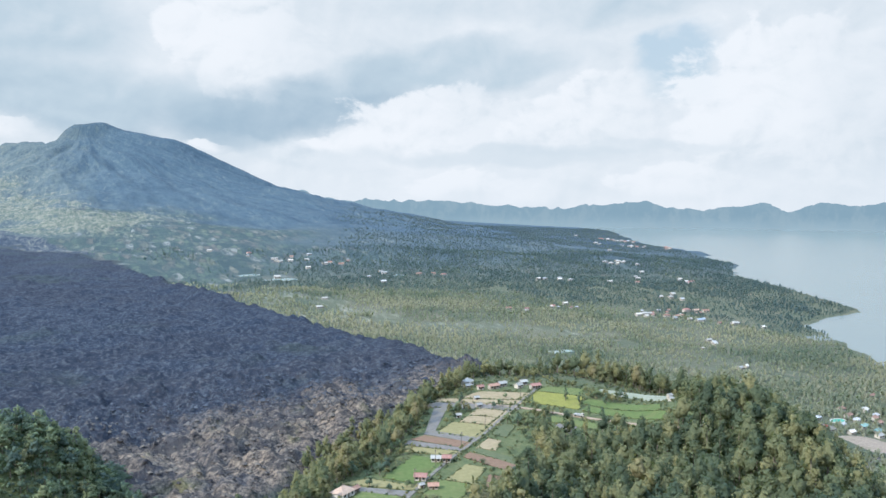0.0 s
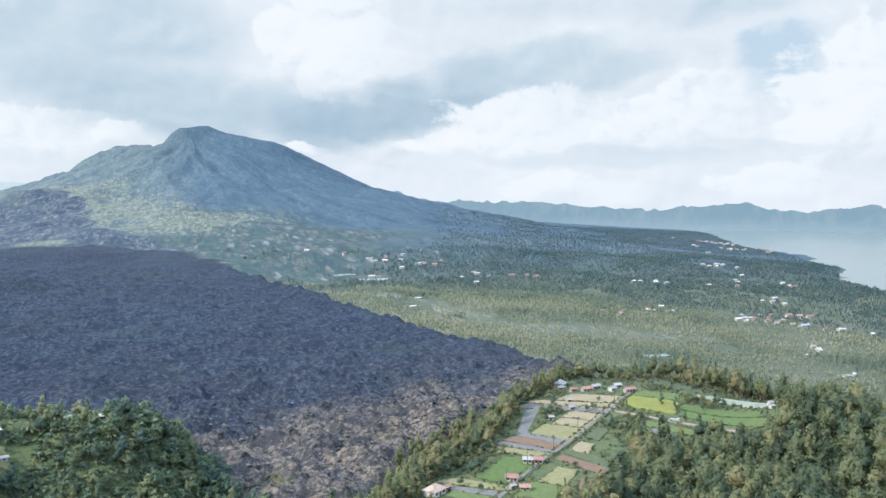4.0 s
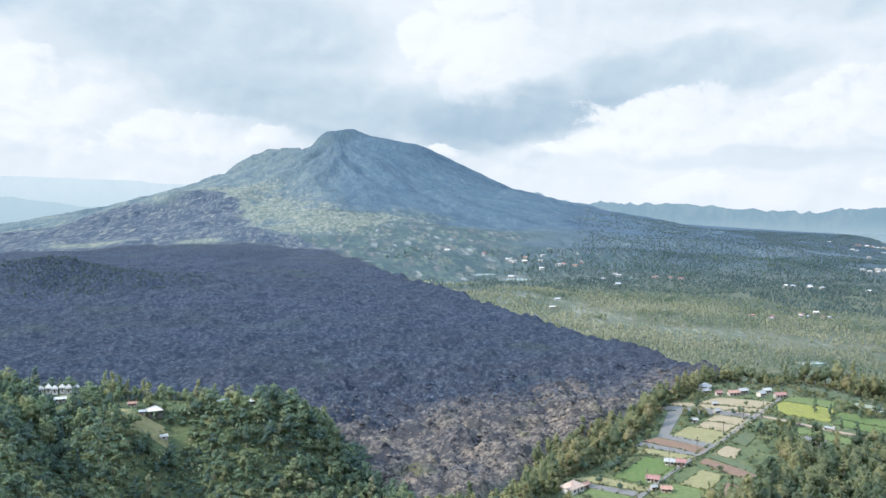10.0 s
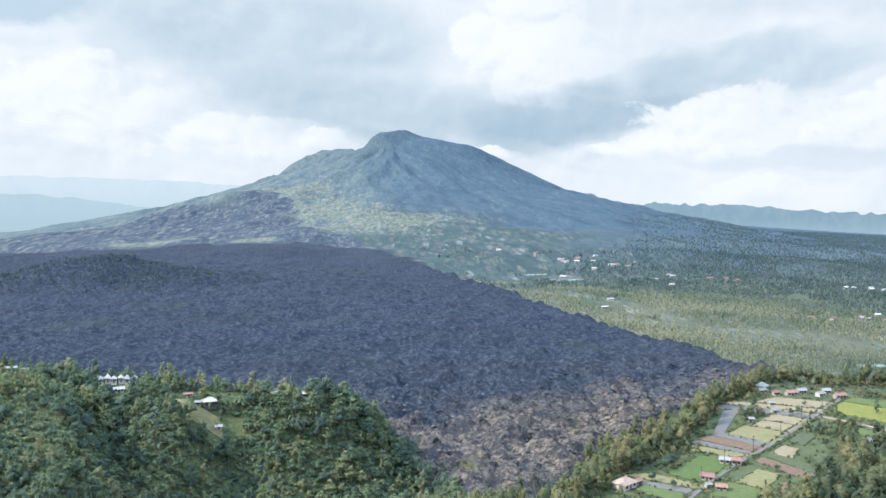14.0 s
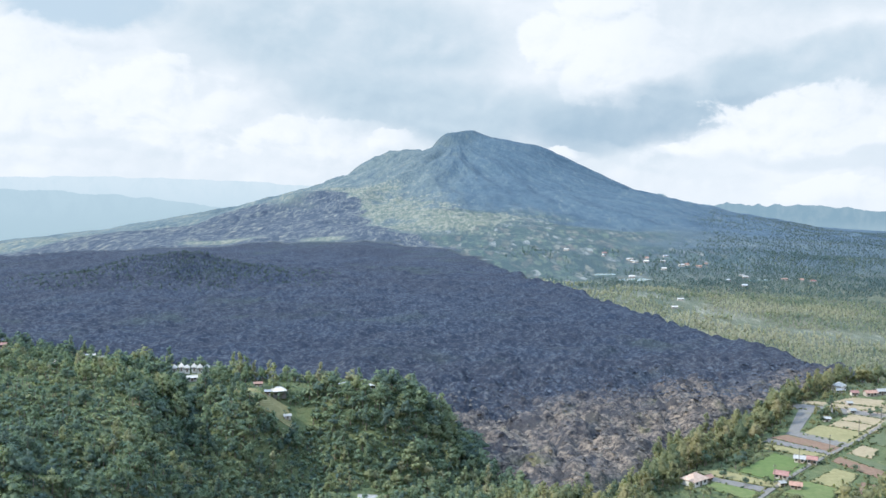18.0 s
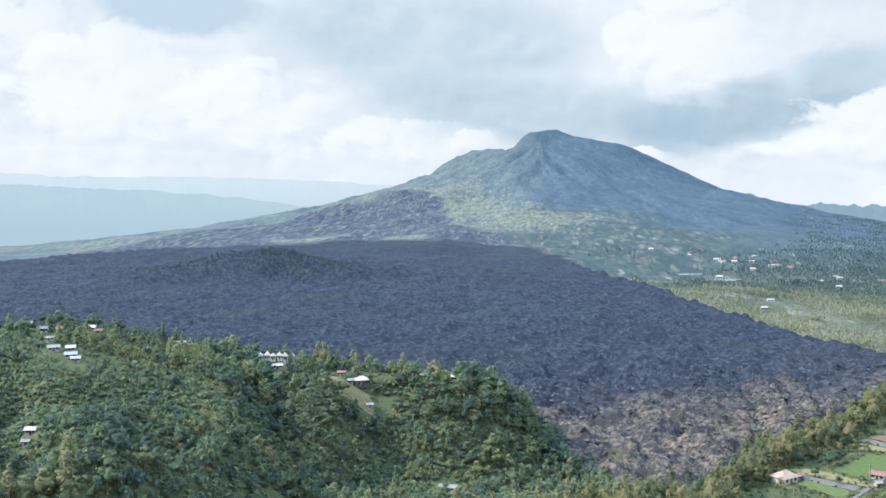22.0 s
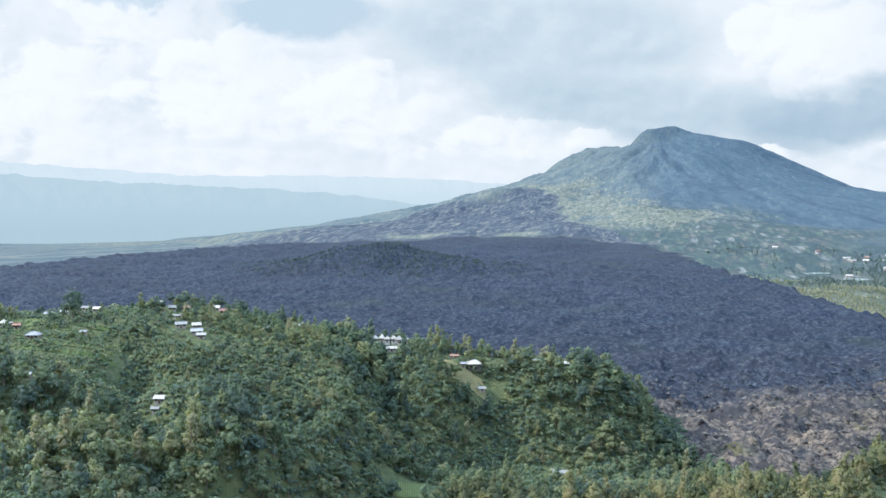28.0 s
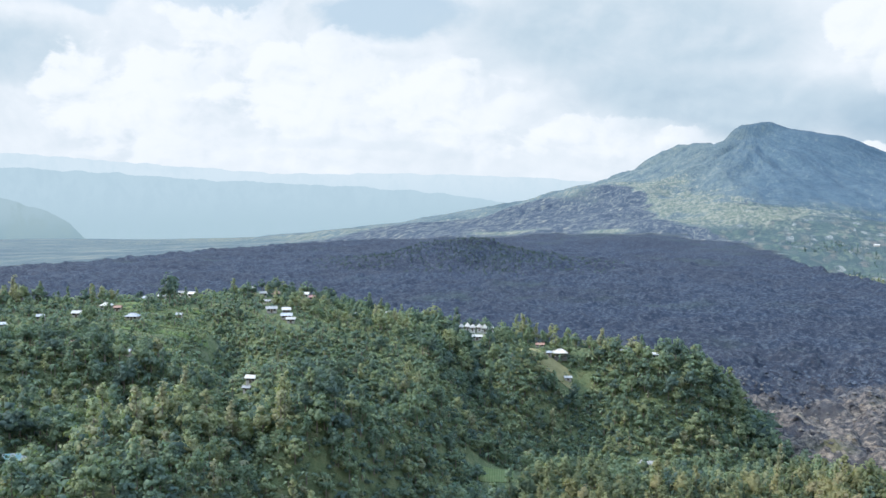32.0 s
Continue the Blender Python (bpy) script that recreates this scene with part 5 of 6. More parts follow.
# ---- houses ----
def plain_material(name, low, high, rough=0.8, scale=1.5, metal=0.0, ribs=0.0):
    m, g, b = material(name, rough)
    p = g.node("ShaderNodeTexCoord").outputs["Object"]
    n = g.noise(p, scale, 5, 0.6)
    c = g.mix(g.step(n, 0.3, 0.7), low, high)
    c = g.mix(g.step(g.noise(p, scale * 0.3, 4), 0.5, 0.75, 0, 0.35), c, (0.16, 0.13, 0.10))
    tone = g.node("ShaderNodeObjectInfo").outputs["Random"]
    c = g.mix(1.0, c, g.mix(tone, (0.78, 0.78, 0.78), (1.12, 1.10, 1.08)), "MULTIPLY")
    g.put(b.inputs["Base Color"], c)
    b.inputs["Metallic"].default_value = metal
    w = g.node("ShaderNodeTexWave", {"Vector": p, "Scale": 1.6, "Distortion": 0.3})
    h = g.math("ADD", n, g.math("MULTIPLY", w.outputs["Fac"], ribs))
    g.put(b.inputs["Normal"], g.node("ShaderNodeBump", {"Strength": 0.4, "Distance": 0.06, "Height": h}).outputs[0])
    return m


ROOFS = {
    "clay": plain_material("clay_tile", (0.36, 0.26, 0.20), (0.46, 0.35, 0.28), 0.85, 1.2, 0, 0.8), "red": plain_material("red_sheet", (0.24, 0.115, 0.095), (0.31, 0.175, 0.15), 0.6, 0.8, 0, 0.8),
    "rust": plain_material("rusty_sheet", (0.22, 0.13, 0.10), (0.34, 0.21, 0.16), 0.75, 0.8, 0, 0.8), "tin": plain_material("zinc_sheet", (0.28, 0.28, 0.265), (0.38, 0.38, 0.36), 0.5, 0.7, 0.2, 0.8),
    "white": plain_material("whitewashed_sheet", (0.42, 0.41, 0.38), (0.54, 0.52, 0.48), 0.6, 0.6, 0, 0.5), "grey": plain_material("grey_sheet", (0.30, 0.32, 0.34), (0.42, 0.44, 0.46), 0.6, 0.8, 0.1, 0.8),
    "teal": plain_material("teal_sheet", (0.13, 0.245, 0.23), (0.20, 0.32, 0.30), 0.6, 0.7, 0, 0.8), "blue": plain_material("blue_sheet", (0.27, 0.34, 0.43), (0.36, 0.43, 0.51), 0.55, 0.7, 0, 0.8),
}
ROOF_WORDS = {"clay": "orange clay-tile", "red": "red sheet-metal", "rust": "rusty brown sheet", "tin": "pale zinc", "white": "whitewashed metal", "grey": "weathered grey", "teal": "teal-green sheet", "blue": "pale blue sheet"}
WALL = plain_material("plaster", (0.40, 0.38, 0.35), (0.52, 0.50, 0.47), 0.9, 0.9)
WHITE_WALL = plain_material("white_plaster", (0.62, 0.61, 0.58), (0.72, 0.71, 0.68), 0.9, 0.9)
BRICKWORK = plain_material("bare_blockwork", (0.30, 0.27, 0.24), (0.40, 0.37, 0.34), 0.9, 0.9)
DARK_WOOD = plain_material("dark_wood", (0.08, 0.055, 0.04), (0.14, 0.10, 0.07), 0.7, 3.0)
CONCRETE = plain_material("concrete", (0.11, 0.108, 0.095), (0.165, 0.158, 0.142), 0.9, 0.5)


def glass_material():
    m, g, b = material("window_glass", 0.08)
    b.inputs["Base Color"].default_value = (0.03, 0.04, 0.05, 1)
    return m


PANE = glass_material()


def slab(bm, corners, t):
    """A sheet of thickness t whose upper face has these corners."""
    up = [bm.verts.new(c) for c in corners]
    lo = [bm.verts.new((c[0], c[1], c[2] - t)) for c in corners]
    bm.faces.new(up)
    bm.faces.new(lo[::-1])
    n = len(up)
    for i in range(n):
        bm.faces.new((up[i], lo[i], lo[(i + 1) % n], up[(i + 1) % n]))


def block(bm, x0, x1, y0, y1, z0, z1):
    slab(bm, [(x0, y0, z1), (x1, y0, z1), (x1, y1, z1), (x0, y1, z1)], z1 - z0)


def house(x, y, turn, w, d, h, roof, form, far=False, name="house", category="house", wall=None, label=""):
    z = float(np.min(ground_height(np.array([x, x - w / 2, x + w / 2, x, x]), np.array([y, y, y, y - d / 2, y + d / 2]))))
    top_z = float(ground_height(np.array(x), np.array(y)))
    sunk = max(0.3, top_z - z + 0.3)
    root = new(name, None)
    root.matrix_world = pose(x, y, top_z, 0, 0, turn)
    wall = wall or (BRICKWORK if roof in ("rust", "grey") and not far else WALL)
    o, rise = 0.55, 0.27 * d if form == "gable" else 0.30 * d
    bm = bmesh.new()
    block(bm, -w / 2, w / 2, -d / 2, d / 2, -sunk, h)
    if form == "gable":
        for s in (-1, 1):
            e = s * w / 2
            a = [bm.verts.new(p) for p in ((e, -d / 2, h), (e, d / 2, h), (e, 0, h + rise))]
            b = [bm.verts.new((p.co.x - s * 0.2, p.co.y, p.co.z)) for p in a]
            bm.faces.new(a if s > 0 else a[::-1])
            bm.faces.new(b if s < 0 else b[::-1])
            bm.faces.new((a[0], b[0], b[2], a[2])), bm.faces.new((a[1], a[2], b[2], b[1]))
    part("wall", bm, wall, root)
    drop = rise * o / (d / 2)
    zl, zt = h - drop + 0.06, h + rise + 0.06
    rx = 0.0 if form == "gable" else min(w / 2 - 0.2, d * 0.5)
    for s in (-1, 1):
        bm = bmesh.new()
        slab(bm, [(-w / 2 - o, s * (d / 2 + o), zl), (w / 2 + o, s * (d / 2 + o), zl), (w / 2 + (o if rx == 0 else -rx), 0, zt), (-w / 2 - (o if rx == 0 else -rx), 0, zt)][:: 1 if s < 0 else -1], 0.12)
        part("roof_slope", bm, ROOFS[roof], root, ROOF_WORDS[roof] + " roof slope")
        if rx:
            bm = bmesh.new()
            slab(bm, [(s * (w / 2 + o), -d / 2 - o, zl), (s * (w / 2 + o), d / 2 + o, zl), (s * (w / 2 - rx), 0, zt)][:: 1 if s > 0 else -1], 0.12)
            part("roof_slope", bm, ROOFS[roof], root, ROOF_WORDS[roof] + " roof slope")
    bm = bmesh.new()
    block(bm, -w / 2 - o + rx, w / 2 + o - rx, -0.14, 0.14, zt - 0.04, zt + 0.09)
    part("ridge_cap", bm, ROOFS[roof], root)
    if not far:
        bm = bmesh.new()
        block(bm, -0.45, 0.45, -d / 2 - 0.06, -d / 2 + 0.02, 0, min(2.0, h - 0.2))
        part("door", bm, DARK_WOOD, root, "dark wooden door")
    for k in (-1, 1):
        bm = bmesh.new()
        c = k * w * 0.3
        block(bm, c - 0.6, c + 0.6, -d / 2 - 0.05, -d / 2 + 0.02, 0.9, min(2.0, h - 0.3))
        frame_ob = part("window", bm, DARK_WOOD, root, "dark framed window")
        if not far:
            bm = bmesh.new()
            block(bm, c - 0.5, c + 0.5, -d / 2 - 0.07, -d / 2 - 0.045, 1.0, min(1.9, h - 0.4))
            part("pane", bm, PANE, frame_ob, "dark glass pane")
    body = "plastered" if wall in (WALL, WHITE_WALL) else "blockwork"
    return tagged(root, label or f"small {body} house under a {ROOF_WORDS[roof]} {'hipped' if form == 'hip' else 'gabled'} roof", category)


for h in FARM_HOUSES:
    k = 1.0 if h[7] == "hip" else 0.74
    tagged(house(*h[:3], k * h[3], k * h[4], 0.85 * h[5], *h[6:], wall=WHITE_WALL if h[7] == "hip" else None), group="farm houses among the fields")
for h in HILL_HOUSES:
    tagged(house(*h[:3], 0.64 * h[3], 0.64 * h[4], 0.8 * h[5], *h[6:]), group="houses on the wooded hill")
for h in LAKE_HOUSES + FAR_HOUSES:
    tagged(house(*h[:3], 0.78 * h[3], 0.78 * h[4], 0.85 * h[5], *h[6:], far=True), group="village houses on the plain")


def pavilion(x, y, turn):
    z = float(ground_height(np.array(x), np.array(y))) + 0.6
    root = new("pavilion", None)
    root.matrix_world = pose(x, y, z, 0, 0, turn) @ Matrix.Scale(0.78, 4)
    bm = bmesh.new()
    block(bm, -4.2, 4.2, -3.6, 3.6, -2.5, 0.25)
    part("platform", bm, CONCRETE, root, "grey concrete platform")
    for px in (-3.6, 0, 3.6):
        for py in (-3.0, 3.0):
            bm = bmesh.new()
            block(bm, px - 0.13, px + 0.13, py - 0.13, py + 0.13, 0.25, 2.9)
            part("post", bm, WALL, root)
    bm = bmesh.new()
    block(bm, -2.6, 2.6, -0.2, 2.4, 0.25, 2.5)
    part("wall", bm, WALL, root, "white back room wall")
    for s in (-1, 1):
        bm = bmesh.new()
        slab(bm, [(-5, s * 4.4, 2.8), (5, s * 4.4, 2.8), (1.2, 0, 5.2), (-1.2, 0, 5.2)][:: 1 if s < 0 else -1], 0.12)
        part("roof_slope", bm, ROOFS["white"], root)
        bm = bmesh.new()
        slab(bm, [(s * 5, -4.4, 2.8), (s * 5, 4.4, 2.8), (s * 1.2, 0, 5.2)][:: 1 if s > 0 else -1], 0.12)
        part("roof_slope", bm, ROOFS["white"], root)
    bm = bmesh.new()
    block(bm, -1.3, 1.3, -0.18, 0.18, 5.12, 5.35)
    part("ridge_cap", bm, ROOFS["white"], root)
    return tagged(root, "white open pavilion with a hipped roof on the hill's brow", "pavilion")


pavilion(-92, 459, 20)


def cabin(x, y, turn, rise):
    """Small white guest cabin under a steep peaked roof."""
    root = new("cabin", None)
    root.matrix_world = pose(x, y, float(ground_height(np.array(x), np.array(y))) + 0.8, 0, 0, turn)
    bm = bmesh.new()
    block(bm, -1.35, 1.35, -1.35, 1.35, -2.5, 2.3)
    part("wall", bm, WHITE_WALL, root, "white plastered wall")
    ring = [(-1.7, -1.7, 2.2), (1.7, -1.7, 2.2), (1.7, 1.7, 2.2), (-1.7, 1.7, 2.2)]
    for k in range(4):
        bm = bmesh.new()
        slab(bm, [ring[k], ring[(k + 1) % 4], (0, 0, 2.2 + rise)], 0.1)
        part("roof_slope", bm, ROOFS["white"], root)
    bm = bmesh.new()
    bmesh.ops.create_cone(bm, cap_ends=True, segments=8, radius1=0.12, radius2=0.03, depth=0.5, matrix=Matrix.Translation((0, 0, 2.4 + rise)))
    part("finial", bm, WALL, root)
    bm = bmesh.new()
    block(bm, -0.4, 0.4, -1.42, -1.33, 0, 1.9)
    part("door", bm, DARK_WOOD, root, "dark wooden door")
    for k in (-0.9, 0.9):
        bm = bmesh.new()
        block(bm, k - 0.25, k + 0.25, -1.41, -1.33, 0.9, 1.7)
        part("window", bm, PANE, root, "dark window pane")
    return tagged(root, "white guest cabin with a steep peaked roof on the hill", "cabin", "white cabins in a row")


for k, rise in enumerate((1.7, 2.2, 1.6, 1.9, 2.3, 1.7)):
    cabin(-153.5 + 3.25 * k, 480.5 + 0.9 * k + (k % 2) * 1.2, 14, rise)


def barn(x, y, turn):
    z = float(ground_height(np.array(x), np.array(y)))
    root = new("barn", None)
    root.matrix_world = pose(x, y, z, 0, 0, turn)
    bm = bmesh.new()
    block(bm, -4.2, 4.2, -2.8, 2.8, -2.5, 2.6)
    part("wall", bm, BRICKWORK, root, "grey block wall")
    for s in (-1, 1):
        for k in range(6):
            bm = bmesh.new()
            x0 = -4.8 + 1.6 * k
            slab(bm, [(x0, s * 3.4, 2.4), (x0 + 1.56, s * 3.4, 2.4), (x0 + 1.56, 0, 3.9), (x0, 0, 3.9)][:: 1 if s < 0 else -1], 0.08)
            part("roof_sheet", bm, ROOFS["tin" if k % 2 else "teal"], root)
    bm = bmesh.new()
    block(bm, -1.0, 1.0, -2.9, -2.78, 0, 2.1)
    part("door", bm, DARK_WOOD, root, "dark plank door")
    bm = bmesh.new()
    block(bm, 4.3, 12.5, -3, 3, -3, 0.2)
    part("yard", bm, CONCRETE, root, "bare concrete yard")
    for y0, y1, x0, x1 in ((-3.15, -3.0, 4.3, 12.6), (3.0, 3.15, 4.3, 12.6), (-3.0, 3.0, 12.5, 12.65)):
        bm = bmesh.new()
        block(bm, x0, x1, y0, y1, -3, 1.1)
        part("yard_wall", bm, BRICKWORK, root)
    return tagged(root, "block barn with blue-striped metal roof and walled yard", "barn")


barn(-206, 205, 32)


# ---- fields, lane, paths ----
def crop_material(name, low, high, stripe=0.35, pitch=1.0):
    m, g, b = material(name, 0.95)
    p = g.node("ShaderNodeTexCoord").outputs["Object"]
    n = g.noise(p, 0.35, 6, 0.65)
    c = g.mix(g.step(n, 0.3, 0.7), low, high)
    w = g.node("ShaderNodeTexWave", {"Vector": p, "Scale": 0.32 * pitch, "Distortion": 1.2, "Detail": 2.0}, bands_direction="Y").outputs["Fac"]
    c = g.mix(g.math("MULTIPLY", w, stripe), c, g.mix(1.0, c, (0.55, 0.58, 0.55), "MULTIPLY"))
    c = g.mix(g.step(g.noise(p, 0.09, 4), 0.52, 0.72, 0, 0.4), c, (0.13, 0.13, 0.06))
    g.put(b.inputs["Base Color"], c)
    g.put(b.inputs["Normal"], g.node("ShaderNodeBump", {"Strength": 0.6, "Distance": 0.2, "Height": g.math("ADD", n, w)}).outputs[0])
    b.inputs["Specular IOR Level"].default_value = 0.2
    return m


CROPS = {
    "green": crop_material("young_crop", (0.082, 0.122, 0.040), (0.118, 0.160, 0.055), 0.25), "grass": crop_material("rough_grass", (0.092, 0.128, 0.046), (0.140, 0.165, 0.066), 0.1), "straw": crop_material("stubble", (0.195, 0.180, 0.085), (0.265, 0.238, 0.125), 0.25),
    "tan": crop_material("dry_stubble", (0.255, 0.208, 0.130), (0.325, 0.268, 0.175), 0.25), "soil": crop_material("ploughed_soil", (0.165, 0.105, 0.075), (0.225, 0.150, 0.108), 0.35), "sheet": crop_material("mulched_beds", (0.155, 0.148, 0.140), (0.215, 0.205, 0.195), 0.5, 1.6),
    "dark": crop_material("leafy_crop", (0.080, 0.102, 0.056), (0.118, 0.135, 0.076), 0.35), "yellow": crop_material("flowering_crop", (0.165, 0.175, 0.042), (0.245, 0.240, 0.070), 0.2), "pale": crop_material("pale_beds", (0.240, 0.265, 0.200), (0.310, 0.325, 0.255), 0.3),
}
CROP_WORDS = {"green": "bright green young crop", "grass": "rough green grass plot", "straw": "yellowish stubble field", "tan": "dry tan stubble field", "soil": "brown ploughed soil plot", "sheet": "grey plastic-mulched bed", "dark": "dark leafy vegetable plot", "yellow": "yellow-green flowering crop", "pale": "pale grey-green bed"}
HEDGE, FIELD_SHAPES = [], []


def field(kind, *corners, hedge=True, grow_by=1.12, place="on the farmed terrace", group="terrace fields"):
    c = [np.array(p, float) for p in corners]
    mid = sum(c) / 4
    c = [mid + grow_by * (p - mid) for p in c]
    FIELD_SHAPES.append([tuple(p) for p in c])
    n = 9
    u = np.linspace(0, 1, n)
    U, V = np.meshgrid(u, u)
    q = (c[0][None, None] * ((1 - U) * (1 - V))[..., None] + c[1] * (U * (1 - V))[..., None] + c[2] * (U * V)[..., None] + c[3] * ((1 - U) * V)[..., None])
    z = ground_height(q[..., 0], q[..., 1]) + 0.28
    centre = q.reshape(-1, 2).mean(0)
    z0 = float(z.mean())
    v = np.stack([q[..., 0] - centre[0], q[..., 1] - centre[1], z - z0], -1).reshape(-1, 3)
    along = c[1] - c[0] if np.linalg.norm(c[1] - c[0]) > np.linalg.norm(c[2] - c[1]) else c[2] - c[1]
    turn = math.atan2(along[1], along[0])
    rot = Matrix.Rotation(-turn, 3, "Z")
    bm = bmesh.new()
    vs = [bm.verts.new(rot @ Vector(p)) for p in v]
    for i in range(n - 1):
        for j in range(n - 1):
            bm.faces.new((vs[i * n + j], vs[(i + 1) * n + j], vs[(i + 1) * n + j + 1], vs[i * n + j + 1]))
    bmesh.ops.recalc_face_normals(bm, faces=bm.faces)
    if sum(f.normal.z for f in bm.faces) < 0:
        bmesh.ops.reverse_faces(bm, faces=bm.faces)
    rim = [e for e in bm.edges if len(e.link_faces) == 1]
    low = bmesh.ops.extrude_edge_only(bm, edges=rim)["geom"]
    for e in low:
        if isinstance(e, bmesh.types.BMVert):
            e.co.z -= 0.9
    ob = part("field", bm, CROPS[kind])
    ob.matrix_world = pose(centre[0], centre[1], z0, 0, 0, math.degrees(turn))
    tagged(ob, CROP_WORDS[kind] + " " + place, "field", group)
    if hedge:
        for a, b in zip(c, c[1:] + c[:1]):
            HEDGE.append((a, b))
    return ob


field("green", (123, 376), (145, 399), (154.5, 386.5), (135, 362))
field("straw", (103, 373.6), (115.2, 375.2), (132.5, 358), (128.4, 354.5))
field("sheet", (100.5, 366), (103, 370.2), (127, 353), (122.8, 348.8), hedge=False)
field("grass", (101, 354.5), (107, 360.5), (121, 347.9), (114.6, 340))
field("straw", (142.8, 410), (148, 416), (168, 398.6), (162, 392.6))
field("sheet", (148, 419), (153, 424.6), (172.2, 402.4), (168, 399))
field("soil", (154.4, 426), (163, 430), (179.5, 410.8), (173.2, 403), hedge=False)
field("sheet", (163.8, 433), (170, 437), (186, 417), (180, 411), hedge=False)
field("straw", (171.5, 432.5), (186.4, 449), (202, 434.8), (187.4, 417))
field("tan", (191.8, 449.5), (200.7, 459), (215.4, 446.6), (205, 436))
field("tan", (202.6, 461.4), (212.5, 472.5), (226.8, 459), (217, 448))
field("sheet", (184.6, 488), (194.5, 495.6), (235.6, 470), (229, 462))
field("tan", (196, 497.6), (202.2, 504), (242.5, 481.6), (237.6, 474.2))
field("tan", (216.2, 501.6), (231.4, 512), (257, 497.4), (245.6, 483.4))
field("sheet", (165, 436.4), (171.4, 439), (195, 481), (190.2, 487), hedge=False)
field("straw", (147.5, 362.2), (162.8, 377), (169, 370), (156, 353))
field("soil", (167.5, 388.4), (172.9, 393.6), (184.8, 370.6), (178, 362.4))
field("tan", (179, 400.8), (190.6, 412.8), (194.6, 406.5), (186, 394))
field("dark", (175.8, 394.8), (180, 398), (193.6, 366), (187.8, 360), hedge=False)
field("dark", (197, 420.5), (212, 438.5), (213.6, 428.8), (201, 413))
field("yellow", (247, 478), (264.5, 497.5), (283, 476.3), (266, 452))
field("grass", (267, 500), (276.9, 508.8), (295, 494.6), (284, 479))
field("green", (276.5, 458.8), (285, 467), (307.6, 429.8), (296.6, 417))
field("green", (268, 443.4), (275.4, 451.6), (297, 411), (289, 402))
field("pale", (298.6, 481), (307, 488.6), (343, 468), (321, 445))
field("soil", (157, 343), (167, 359.4), (179, 348), (170, 335.6))
field("grass", (129.6, 346), (144, 361), (154, 350.4), (142, 337))
field("sheet", (235.4, 421.6), (242, 427), (245, 416.4), (236.4, 407))
field("grass", (236, 433), (244.5, 440), (259.5, 416.4), (251.4, 408.4))

HILLSIDE = "among trees on the hillside"
field("grass", (-100, 338), (-88, 343), (-93, 362), (-103, 352), hedge=False, place=HILLSIDE, group="hillside gardens")
field("straw", (-104, 447), (-97, 441), (-92, 449), (-98, 454), hedge=False, place=HILLSIDE, group="hillside gardens")
field("straw", (-116, 452), (-106, 443), (-84, 447), (-88, 455), hedge=False, place=HILLSIDE, group="hillside gardens")
field("grass", (-325, 398), (-312, 406), (-302, 396), (-309, 384), hedge=False, place=HILLSIDE, group="hillside gardens")


def strip(name, line, width, mat, label, category, lift=0.34, kind="structure"):
    pts = [Vector((*p, 0)) for p in line]
    fine = []
    for a, b in zip(pts, pts[1:]):
        for k in range(6):
            fine.append(a.lerp(b, k / 6))
    fine.append(pts[-1])
    bm = bmesh.new()
    rows = []
    for i, p in enumerate(fine):
        way = (fine[min(i + 1, len(fine) - 1)] - fine[max(i - 1, 0)]).normalized()
        side = Vector((-way.y, way.x, 0)) * width / 2
        row = []
        for q, dz in ((p - side * 1.1, -0.8), (p - side, lift), (p + side, lift), (p + side * 1.1, -0.8)):
            row.append(bm.verts.new((q.x, q.y, float(ground_height(np.array(p.x), np.array(p.y))) + dz)))
        rows.append(row)
    for a, b in zip(rows, rows[1:]):
        for k in range(3):
            bm.faces.new((a[k], a[k + 1], b[k + 1], b[k]))
    bmesh.ops.recalc_face_normals(bm, faces=bm.faces)
    return tagged(part(name, bm, mat), label, category, kind=kind)


DIRT = crop_material("bare_earth", (0.24, 0.185, 0.14), (0.32, 0.26, 0.20), 0.0)
SAND = crop_material("sandy_lot", (0.205, 0.172, 0.140), (0.275, 0.232, 0.190), 0.0)
strip("lane_road", LANE, 1.7, CONCRETE, "narrow grey concrete lane between the fields", "road")
strip("path", DIRT_PATH, 3.4, DIRT, "bare reddish dirt path along the fields", "path")
strip("path", [(229, 474), (222, 480), (205, 492)], 2.2, DIRT, "short dirt path beside the plots", "path")


for row in GARDEN_ROWS:
    field(("green", "grass", "green", "dark")[GARDEN_ROWS.index(row) % 4], *row, hedge=False, grow_by=1.0, place="in steps on the wooded hill", group="hill garden rows")


